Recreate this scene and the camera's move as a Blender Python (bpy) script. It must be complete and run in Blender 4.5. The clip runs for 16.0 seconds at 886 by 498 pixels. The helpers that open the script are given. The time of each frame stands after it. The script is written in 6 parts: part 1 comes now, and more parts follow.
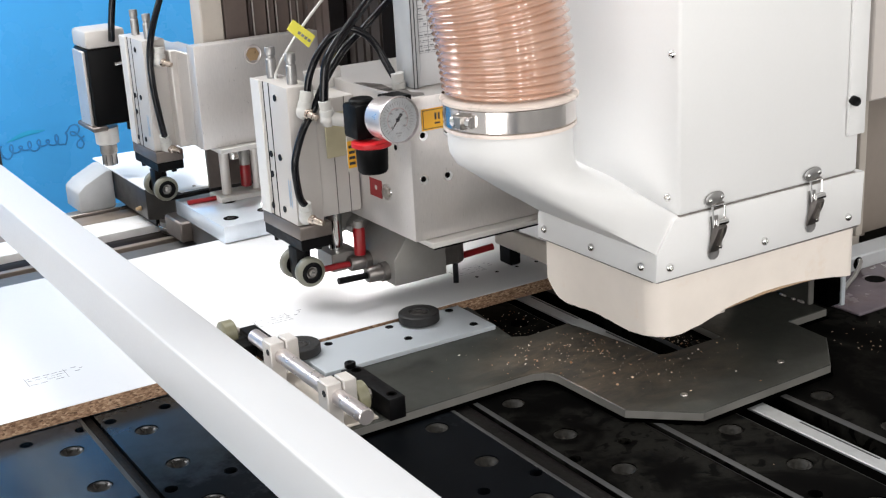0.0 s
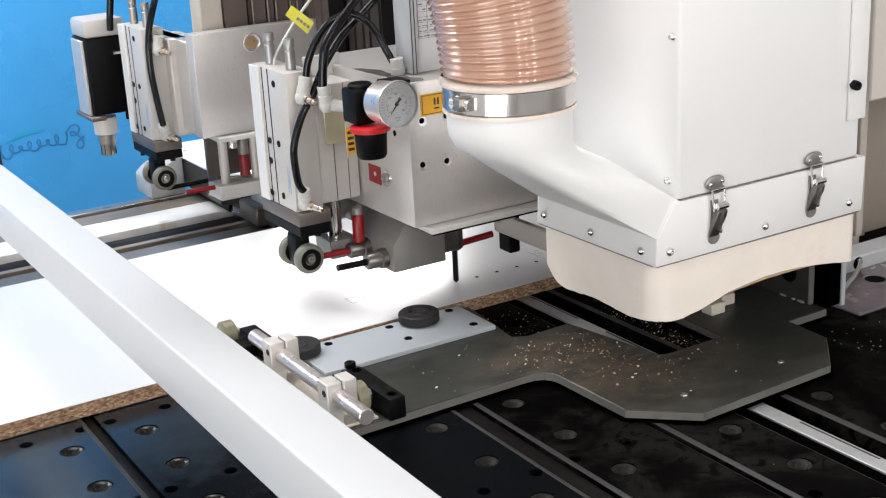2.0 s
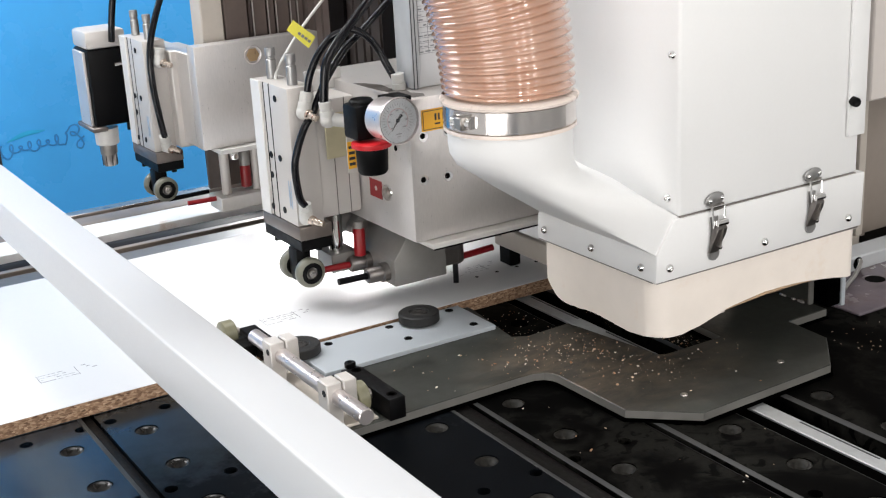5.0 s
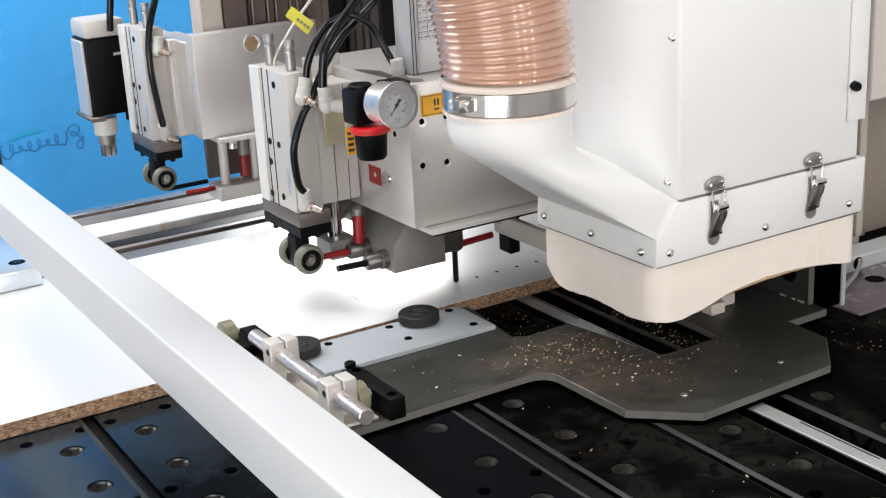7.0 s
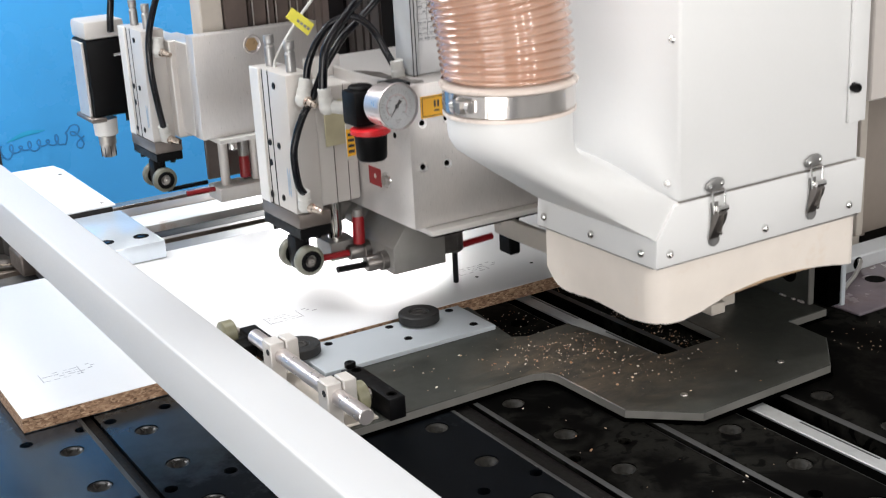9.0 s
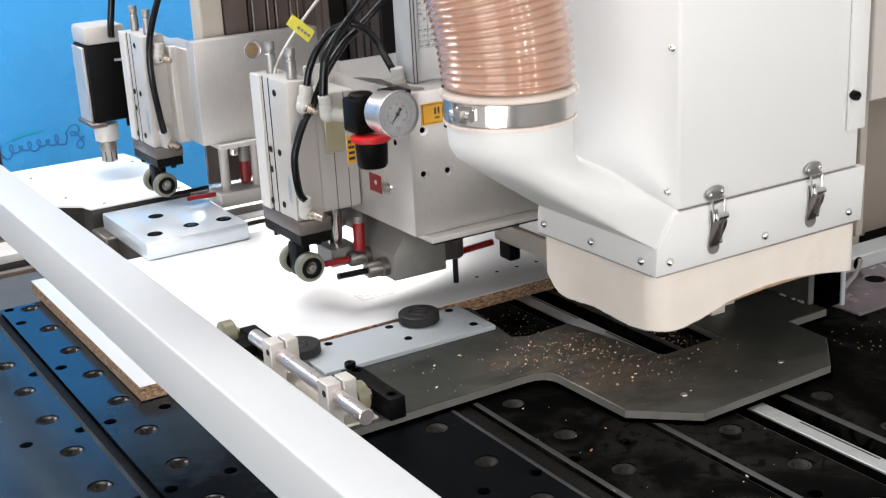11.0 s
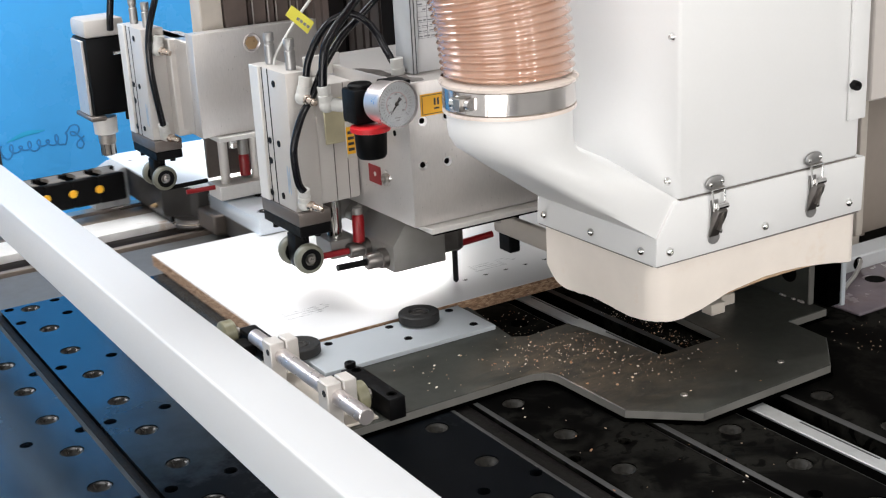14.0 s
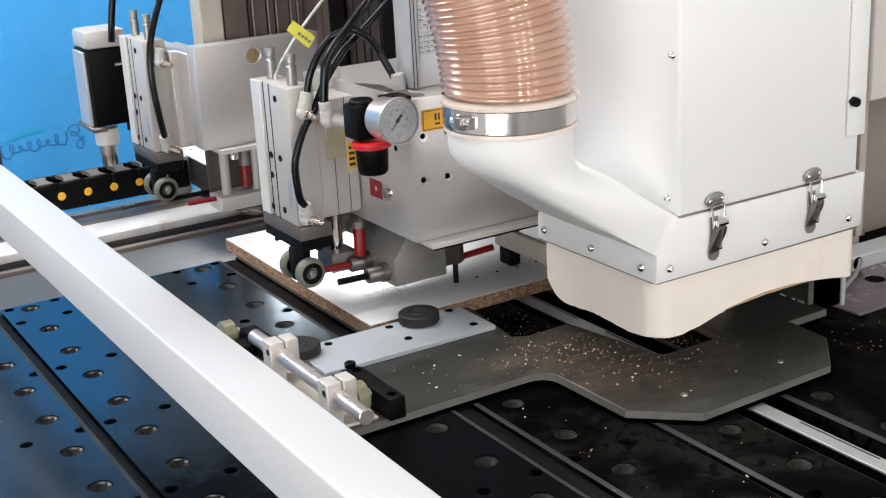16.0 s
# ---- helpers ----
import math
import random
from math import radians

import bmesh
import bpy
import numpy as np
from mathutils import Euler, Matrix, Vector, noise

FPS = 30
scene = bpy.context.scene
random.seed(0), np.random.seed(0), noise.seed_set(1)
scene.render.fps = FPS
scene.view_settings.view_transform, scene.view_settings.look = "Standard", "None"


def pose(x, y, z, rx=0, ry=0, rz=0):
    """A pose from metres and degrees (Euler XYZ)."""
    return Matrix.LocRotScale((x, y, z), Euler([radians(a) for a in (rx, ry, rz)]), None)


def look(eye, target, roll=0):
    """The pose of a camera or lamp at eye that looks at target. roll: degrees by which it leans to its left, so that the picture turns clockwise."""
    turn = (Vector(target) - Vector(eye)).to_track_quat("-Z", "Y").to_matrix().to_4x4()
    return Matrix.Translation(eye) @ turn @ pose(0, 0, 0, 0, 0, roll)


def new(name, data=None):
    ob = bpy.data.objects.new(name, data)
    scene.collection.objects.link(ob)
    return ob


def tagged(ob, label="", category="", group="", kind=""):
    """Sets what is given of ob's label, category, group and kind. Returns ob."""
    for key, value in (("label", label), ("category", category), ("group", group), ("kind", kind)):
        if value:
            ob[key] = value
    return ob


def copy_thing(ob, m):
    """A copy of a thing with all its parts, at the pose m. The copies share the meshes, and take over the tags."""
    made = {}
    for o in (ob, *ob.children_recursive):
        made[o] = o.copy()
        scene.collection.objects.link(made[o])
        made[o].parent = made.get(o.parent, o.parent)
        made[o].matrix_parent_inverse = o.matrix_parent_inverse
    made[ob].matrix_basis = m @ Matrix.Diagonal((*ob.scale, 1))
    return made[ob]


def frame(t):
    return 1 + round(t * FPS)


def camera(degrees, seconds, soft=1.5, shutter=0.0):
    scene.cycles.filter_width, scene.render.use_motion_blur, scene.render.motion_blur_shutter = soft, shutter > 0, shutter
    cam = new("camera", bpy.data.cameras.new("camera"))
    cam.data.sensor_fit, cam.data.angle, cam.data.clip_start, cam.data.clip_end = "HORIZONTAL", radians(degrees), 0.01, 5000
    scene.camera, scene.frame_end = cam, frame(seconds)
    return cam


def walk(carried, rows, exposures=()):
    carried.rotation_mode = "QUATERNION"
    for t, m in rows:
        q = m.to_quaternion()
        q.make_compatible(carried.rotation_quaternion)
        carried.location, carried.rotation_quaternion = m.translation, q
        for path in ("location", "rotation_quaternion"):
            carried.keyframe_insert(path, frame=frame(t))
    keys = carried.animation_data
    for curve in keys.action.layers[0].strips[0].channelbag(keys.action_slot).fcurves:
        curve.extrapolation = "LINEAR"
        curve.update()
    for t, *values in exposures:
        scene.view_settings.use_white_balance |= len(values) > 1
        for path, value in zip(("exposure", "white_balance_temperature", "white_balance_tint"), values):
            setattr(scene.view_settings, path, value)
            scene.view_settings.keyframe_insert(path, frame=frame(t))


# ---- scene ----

# ------------------------------------------------------------ camera
cam = camera(37.79, 16.0, soft=1.2, shutter=0.4)
EYE = Vector((0.0, 0.0, 0.587))
YAW, PITCH = radians(30.806), radians(18.195)
AIM = EYE + Vector((math.sin(YAW) * math.cos(PITCH), math.cos(YAW) * math.cos(PITCH), -math.sin(PITCH)))
walk(cam, [(0.0, look(EYE, AIM, -3.103)), (16.0, look(EYE, AIM, -3.103))])

# ------------------------------------------------------------ world and lamps
world = bpy.data.worlds.new("hall_air")
scene.world = world
world.use_nodes = True
wn = world.node_tree.nodes["Background"]
wn.inputs[0].default_value = (0.90, 0.95, 1.0, 1)
wn.inputs[1].default_value = 0.25
scene.view_settings.exposure = 0.0


def area_lamp(name, eye, target, sx, sy, watts, colour=(1, 1, 1)):
    d = bpy.data.lights.new(name, "AREA")
    d.shape, d.size, d.size_y, d.energy, d.color = "RECTANGLE", sx, sy, watts, colour
    ob = new(name, d)
    ob.matrix_world = look(eye, target)
    return ob


area_lamp("window_light", (2.0, 4.6, 0.95), (0.8, 1.5, 0.0), 1.2, 0.35, 138, (1.0, 0.985, 0.975))
area_lamp("window_light", (-1.2, 4.0, 2.6), (0.6, 1.4, 0.0), 1.5, 1.0, 78, (1.0, 0.995, 1.0))
# unseen lamp, set low to brighten the underside of the duct
area_lamp("window_light", (-3.0, -1.6, 0.15), (0.8, 1.1, 0.25), 2.8, 1.9, 112, (1.0, 0.968, 0.945))
for lamp_x in (-0.15, 0.75, 1.65):
    area_lamp("fill_light", (lamp_x, -2.7, 1.5), (0.95, 1.1, 0.2), 0.28, 1.8, 28, (1.0, 0.968, 0.945))
# lamp added out of view to brighten the front of the partition
area_lamp("fill_light", (0.3, 1.9, 3.2), (0.4, 3.05, 0.1), 2.2, 0.5, 108, (0.98, 0.985, 1.0))

# ------------------------------------------------------------ materials


def nodes_of(name):
    m = bpy.data.materials.new(name)
    m.use_nodes = True
    nt = m.node_tree
    return m, nt, nt.nodes["Principled BSDF"]


def noise_tex(nt, scale, detail=4, rough=0.55, stretch=(1, 1, 1)):
    tc = nt.nodes.new("ShaderNodeTexCoord")
    mp = nt.nodes.new("ShaderNodeMapping")
    mp.inputs["Scale"].default_value = stretch
    n = nt.nodes.new("ShaderNodeTexNoise")
    n.inputs["Scale"].default_value, n.inputs["Detail"].default_value, n.inputs["Roughness"].default_value = scale, detail, rough
    nt.links.new(tc.outputs["Object"], mp.inputs[0])
    nt.links.new(mp.outputs[0], n.inputs["Vector"])
    return n


def ramp(nt, src, stops):
    r = nt.nodes.new("ShaderNodeValToRGB")
    while len(r.color_ramp.elements) < len(stops):
        r.color_ramp.elements.new(0.5)
    for e, (p, c) in zip(r.color_ramp.elements, stops):
        e.position, e.color = p, (*c, 1) if len(c) == 3 else c
    nt.links.new(src, r.inputs[0])
    return r


def shade(c, k):
    return tuple(min(1.0, v * k) for v in c)


def surface(name, base, rough, metal=0.0, grain=60, vary=0.08, bump=0.02, big=6, stretch=(1, 1, 1), ior=1.5, coat=0.0, rvary=0.08, spec=0.5, stain=None, sharp=(0.48, 0.66), tint=(1, 1, 1)):
    """A plain surface with colour, gloss and relief varied at two scales."""
    m, nt, b = nodes_of(name)
    lo, hi = noise_tex(nt, big, 3), noise_tex(nt, grain, 5, 0.6, stretch)
    c1 = ramp(nt, lo.outputs["Fac"], [(0.3, shade(base, 1 - vary)), (0.7, shade(base, 1 + vary * 0.6))])
    c2 = ramp(nt, hi.outputs["Fac"], [(0.3, (1 - vary, 1 - vary, 1 - vary)), (0.65, (1, 1, 1))])
    mix = nt.nodes.new("ShaderNodeMixRGB")
    mix.blend_type, mix.inputs[0].default_value = "MULTIPLY", 1.0
    nt.links.new(c1.outputs[0], mix.inputs[1])
    nt.links.new(c2.outputs[0], mix.inputs[2])
    out = mix.outputs[0]
    if stain:
        blot = noise_tex(nt, 14, 6, 0.65)
        mask = ramp(nt, blot.outputs["Fac"], [(sharp[0], (0, 0, 0)), (sharp[1], (0.85, 0.85, 0.85))])
        over = nt.nodes.new("ShaderNodeMixRGB")
        over.inputs[2].default_value = (*stain, 1)
        nt.links.new(mask.outputs[0], over.inputs[0])
        nt.links.new(out, over.inputs[1])
        out = over.outputs[0]
    nt.links.new(out, b.inputs["Base Color"])
    b.inputs["Specular IOR Level"].default_value = spec
    b.inputs["Specular Tint"].default_value = (*tint, 1)
    rr = ramp(nt, hi.outputs["Fac"], [(0.25, (max(0.02, rough - rvary),) * 3), (0.75, (min(1, rough + rvary),) * 3)])
    nt.links.new(rr.outputs[0], b.inputs["Roughness"])
    b.inputs["Metallic"].default_value, b.inputs["IOR"].default_value, b.inputs["Coat Weight"].default_value = metal, ior, coat
    if bump:
        bp = nt.nodes.new("ShaderNodeBump")
        bp.inputs["Strength"].default_value, bp.inputs["Distance"].default_value = bump, 0.002
        nt.links.new(hi.outputs["Fac"], bp.inputs["Height"])
        nt.links.new(bp.outputs[0], b.inputs["Normal"])
    return m


M = {}
M["white_paint"] = surface("white_paint", (0.77, 0.77, 0.765), 0.42, grain=300, vary=0.012, bump=0.02)
M["bar_paint"] = surface("bar_paint", (0.53, 0.54, 0.555), 0.42, grain=300, vary=0.012, bump=0.02)
M["cream"] = surface("cream", (0.875, 0.80, 0.725), 0.5, grain=40, vary=0.035, bump=0.05, big=9, stain=(0.76, 0.60, 0.45), sharp=(0.60, 0.85))
M["alu"] = surface("alu", (0.585, 0.555, 0.525), 0.42, 0.25, grain=180, vary=0.06, bump=0.02, stretch=(1, 1, 12))
M["alu_bright"] = surface("alu_bright", (0.74, 0.72, 0.69), 0.40, 0.2, grain=160, vary=0.05, bump=0.02)
M["alu_box"] = surface("alu_box", (0.625, 0.597, 0.575), 0.34, 0.48, grain=120, vary=0.08, bump=0.025, big=9, stretch=(6, 6, 1))
M["steel"] = surface("steel", (0.42, 0.39, 0.36), 0.32, 0.95, grain=120, vary=0.12, bump=0.05)
M["dark_steel"] = surface("dark_steel", (0.20, 0.185, 0.175), 0.38, 0.9, grain=90, vary=0.15, bump=0.05)
M["chrome"] = surface("chrome", (0.78, 0.77, 0.76), 0.10, 1.0, grain=80, vary=0.05, bump=0.01, rvary=0.04)
M["brass"] = surface("brass", (0.60, 0.42, 0.24), 0.32, 0.5, grain=90, vary=0.12, bump=0.02)
M["black"] = surface("black", (0.0022, 0.0022, 0.0026), 0.45, grain=120, vary=0.2, bump=0.05, ior=1.3, spec=0.3)
M["black_gloss"] = surface("black_gloss", (0.003, 0.0032, 0.0055), 0.22, spec=0.3, grain=90, vary=0.2, bump=0.01)
M["rubber"] = surface("rubber", (0.0065, 0.006, 0.006), 0.60, grain=150, vary=0.3, bump=0.1)
M["body_dark"] = surface("body_dark", (0.035, 0.032, 0.030), 0.38, 0.3, grain=60, vary=0.2, bump=0.03)
M["red"] = surface("red", (0.25, 0.004, 0.008), 0.36, grain=60, vary=0.12, bump=0.01)
M["ring_red"] = surface("ring_red", (0.60, 0.012, 0.018), 0.36, grain=60, vary=0.08, bump=0.01)
M["dial_pink"] = surface("dial_pink", (0.72, 0.52, 0.54), 0.4, grain=60, vary=0.05, bump=0.0)
M["yellow"] = surface("yellow", (0.90, 0.46, 0.02), 0.4, grain=60, vary=0.05, bump=0.0)
M["tag_yellow"] = surface("tag_yellow", (0.85, 0.78, 0.10), 0.42, grain=60, vary=0.05, bump=0.0)
M["yellow_film"] = surface("yellow_film", (0.60, 0.55, 0.37), 0.4, 0.3, grain=60, vary=0.1, bump=0.0)
M["pu_wheel"] = surface("pu_wheel", (0.165, 0.165, 0.130), 0.34, grain=80, vary=0.15, bump=0.04)
M["pu_yellow"] = surface("pu_yellow", (0.19, 0.18, 0.115), 0.4, grain=80, vary=0.25, bump=0.04)
M["fitting"] = surface("fitting", (0.55, 0.545, 0.52), 0.35, grain=80, vary=0.05, bump=0.01)
M["dial"] = surface("dial", (0.74, 0.75, 0.77), 0.3, grain=60, vary=0.03, bump=0.0)
M["ink"] = surface("ink", (0.03, 0.03, 0.035), 0.5, grain=60, vary=0.1, bump=0.0)
M["ink_soft"] = surface("ink_soft", (0.30, 0.31, 0.33), 0.5, grain=200, vary=0.4, bump=0.0)
M["plate_side"] = surface("plate_side", (0.20, 0.195, 0.18), 0.45, 0.4, grain=60, vary=0.15, bump=0.03)
M["worn_edge"] = surface("worn_edge", (0.036, 0.037, 0.037), 0.50, 0.1, grain=80, vary=0.4, bump=0.04)
M["shaft"] = surface("shaft", (0.66, 0.61, 0.60), 0.30, 0.8, grain=80, vary=0.06, bump=0.01, rvary=0.05)
M["nickel"] = surface("nickel", (0.66, 0.56, 0.48), 0.22, 1.0, grain=80, vary=0.1, bump=0.02)
M["plate_white"] = surface("plate_white", (0.43, 0.465, 0.495), 0.32, 0.12, grain=70, vary=0.02, bump=0.0, rvary=0.02)
M["jaw"] = surface("jaw", (0.74, 0.80, 0.86), 0.20, 0.45, grain=60, vary=0.05, bump=0.004, rvary=0.04, stretch=(1, 8, 1))
M["cover_white"] = surface("cover_white", (0.84, 0.86, 0.88), 0.35, grain=200, vary=0.02, bump=0.01)
M["cover_end"] = surface("cover_end", (0.42, 0.43, 0.44), 0.45, grain=120, vary=0.06, bump=0.02)
M["rail_dark"] = surface("rail_dark", (0.018, 0.014, 0.012), 0.5, 0.0, spec=0.12, grain=40, vary=0.25, bump=0.03, stretch=(0.2, 1, 1), ior=1.35)
M["rail_white"] = surface("rail_white", (0.84, 0.83, 0.82), 0.35, grain=40, vary=0.08, bump=0.03, big=14, stain=(0.50, 0.30, 0.17), sharp=(0.64, 0.80))
M["frame_grey"] = surface("frame_grey", (0.115, 0.113, 0.112), 0.45, grain=50, vary=0.12, bump=0.04)
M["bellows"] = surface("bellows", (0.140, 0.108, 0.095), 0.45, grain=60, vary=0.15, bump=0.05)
M["fold_edge"] = surface("fold_edge", (0.50, 0.45, 0.42), 0.4, 0.3, grain=60, vary=0.1, bump=0.02)
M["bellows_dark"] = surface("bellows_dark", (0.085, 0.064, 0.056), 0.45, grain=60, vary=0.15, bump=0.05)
M["cover_grey"] = surface("cover_grey", (0.56, 0.565, 0.575), 0.4, grain=120, vary=0.03, bump=0.01)
M["cover_warm"] = surface("cover_warm", (0.60, 0.555, 0.52), 0.42, grain=120, vary=0.03, bump=0.01)
M["column"] = surface("column", (0.30, 0.255, 0.22), 0.42, 0.2, grain=60, vary=0.08, bump=0.03)
M["frame_beige"] = surface("frame_beige", (0.56, 0.51, 0.45), 0.45, 0.1, grain=60, vary=0.06, bump=0.03)
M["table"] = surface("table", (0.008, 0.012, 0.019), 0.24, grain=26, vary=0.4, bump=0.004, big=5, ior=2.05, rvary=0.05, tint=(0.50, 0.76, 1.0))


def film_mix(nt, b, clean, film, mask):
    over = nt.nodes.new("ShaderNodeMixRGB")
    over.inputs[1].default_value, over.inputs[2].default_value = (*clean, 1), (*film, 1)
    nt.links.new(mask, over.inputs[0])
    nt.links.new(over.outputs[0], b.inputs["Base Color"])
    return over


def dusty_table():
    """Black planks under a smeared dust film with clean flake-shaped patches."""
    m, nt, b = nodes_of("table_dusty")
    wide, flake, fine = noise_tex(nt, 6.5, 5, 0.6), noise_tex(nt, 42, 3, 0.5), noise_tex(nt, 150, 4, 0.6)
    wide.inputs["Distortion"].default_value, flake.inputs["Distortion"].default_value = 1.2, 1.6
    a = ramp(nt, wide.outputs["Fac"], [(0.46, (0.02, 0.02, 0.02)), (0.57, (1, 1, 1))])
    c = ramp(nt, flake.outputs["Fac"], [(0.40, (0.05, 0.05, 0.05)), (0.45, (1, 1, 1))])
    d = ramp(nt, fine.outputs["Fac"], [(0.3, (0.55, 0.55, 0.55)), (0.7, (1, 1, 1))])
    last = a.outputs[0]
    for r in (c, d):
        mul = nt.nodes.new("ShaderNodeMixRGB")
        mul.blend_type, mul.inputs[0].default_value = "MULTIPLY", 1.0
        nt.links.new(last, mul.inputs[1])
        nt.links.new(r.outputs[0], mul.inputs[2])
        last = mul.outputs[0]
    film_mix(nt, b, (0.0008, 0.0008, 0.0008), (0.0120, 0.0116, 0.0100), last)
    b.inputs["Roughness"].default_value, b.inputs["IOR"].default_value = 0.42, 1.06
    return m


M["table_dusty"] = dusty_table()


def dusted_plank():
    """Glossy black oxide that a film of wood dust dulls towards the drilling place."""
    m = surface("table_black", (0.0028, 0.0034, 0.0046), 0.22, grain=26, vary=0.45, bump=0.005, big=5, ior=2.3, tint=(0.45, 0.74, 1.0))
    nt = m.node_tree
    b = nt.nodes["Principled BSDF"]
    tc = nt.nodes.new("ShaderNodeTexCoord")
    sep = nt.nodes.new("ShaderNodeSeparateXYZ")
    nt.links.new(tc.outputs["Object"], sep.inputs[0])
    blot = noise_tex(nt, 11, 6, 0.65)
    add = nt.nodes.new("ShaderNodeMath")
    add.operation = "MULTIPLY_ADD"
    add.inputs[1].default_value = 0.30
    nt.links.new(blot.outputs["Fac"], add.inputs[0])
    nt.links.new(sep.outputs["Y"], add.inputs[2])
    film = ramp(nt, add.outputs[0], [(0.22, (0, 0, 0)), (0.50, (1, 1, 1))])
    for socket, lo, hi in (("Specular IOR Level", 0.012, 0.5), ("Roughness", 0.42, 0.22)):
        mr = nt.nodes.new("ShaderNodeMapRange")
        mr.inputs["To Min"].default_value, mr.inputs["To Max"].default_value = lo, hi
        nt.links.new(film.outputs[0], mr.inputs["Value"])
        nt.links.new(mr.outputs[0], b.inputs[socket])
    return m


M["table_black"] = dusted_plank()
M["nozzle_dusty"] = surface("nozzle_dusty", (0.017, 0.0155, 0.0125), 0.5, 0.2, grain=80, vary=0.35, bump=0.04, ior=1.3)
M["rail_metal"] = surface("rail_metal", (0.50, 0.515, 0.52), 0.42, 0.6, grain=120, vary=0.15, bump=0.02)
M["brush"] = surface("brush", (0.009, 0.008, 0.0075), 0.5, grain=200, vary=0.4, bump=0.2, ior=1.15)
M["nozzle"] = surface("nozzle", (0.013, 0.012, 0.011), 0.30, 0.2, spec=0.3, grain=90, vary=0.2, bump=0.05)
# near-black that stands for the shade in holes, slots and recesses
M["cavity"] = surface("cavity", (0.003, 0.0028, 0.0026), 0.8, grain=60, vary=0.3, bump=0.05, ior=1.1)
M["blue"] = surface("blue", (0.075, 0.46, 1.0), 0.28, grain=4, vary=0.04, bump=0.0, big=1.2)
M["blue_ink"] = surface("blue_ink", (0.045, 0.28, 0.68), 0.4, grain=8, vary=0.1, bump=0.0)
M["teal_ink"] = surface("teal_ink", (0.03, 0.46, 0.82), 0.4, grain=8, vary=0.1, bump=0.0)
M["unit_grey"] = surface("unit_grey", (0.265, 0.255, 0.242), 0.42, 0.35, grain=90, vary=0.08, bump=0.03)
M["tick"] = surface("tick", (0.56, 0.55, 0.57), 0.5, grain=200, vary=0.3, bump=0.0)
M["dusty_lilac"] = surface("dusty_lilac", (0.155, 0.130, 0.148), 0.24, grain=30, vary=0.2, bump=0.03, big=14, stain=(0.12, 0.09, 0.09))
M["adapter"] = surface("adapter", (0.17, 0.145, 0.13), 0.38, 0.5, grain=90, vary=0.12, bump=0.04)
M["band_steel"] = surface("band_steel", (0.70, 0.66, 0.64), 0.15, 1.0, grain=34, vary=0.14, bump=0.30, stretch=(1, 1, 0.15), rvary=0.06)
M["cuff"] = surface("cuff", (0.80, 0.70, 0.63), 0.3, grain=60, vary=0.04, bump=0.01)
M["rod_steel"] = surface("rod_steel", (0.34, 0.335, 0.33), 0.38, 0.7, grain=90, vary=0.08, bump=0.02)
M["grime"] = surface("grime", (0.115, 0.10, 0.092), 0.4, grain=90, vary=0.35, bump=0.03, big=40, stain=(0.36, 0.34, 0.32), sharp=(0.50, 0.66))
M["seam"] = surface("seam", (0.34, 0.31, 0.29), 0.6, grain=80, vary=0.3, bump=0.0)
M["hall_dark"] = surface("hall_dark", (0.10, 0.10, 0.105), 0.7, grain=20, vary=0.08, bump=0.02, big=1)
M["hall_wall"] = surface("hall_wall", (0.78, 0.78, 0.77), 0.7, grain=20, vary=0.05, bump=0.02, big=1)
M["hall_floor"] = surface("hall_floor", (0.52, 0.52, 0.51), 0.5, grain=20, vary=0.1, bump=0.02, big=1)


def chip_wood(name, source, socket):
    """Pale to orange-brown splinters, one tone for each."""
    m, nt, b = nodes_of(name)
    info = nt.nodes.new(source)
    c = ramp(nt, info.outputs[socket], [(0.0, (0.30, 0.14, 0.07)), (0.35, (0.46, 0.27, 0.15)), (0.70, (0.70, 0.55, 0.41)), (1.0, (0.82, 0.76, 0.68))])
    nt.links.new(c.outputs[0], b.inputs["Base Color"])
    b.inputs["Roughness"].default_value = 0.7
    return m


M["chip"] = chip_wood("chip", "ShaderNodeObjectInfo", "Random")
M["dust_grains"] = chip_wood("dust_grains", "ShaderNodeNewGeometry", "Random Per Island")


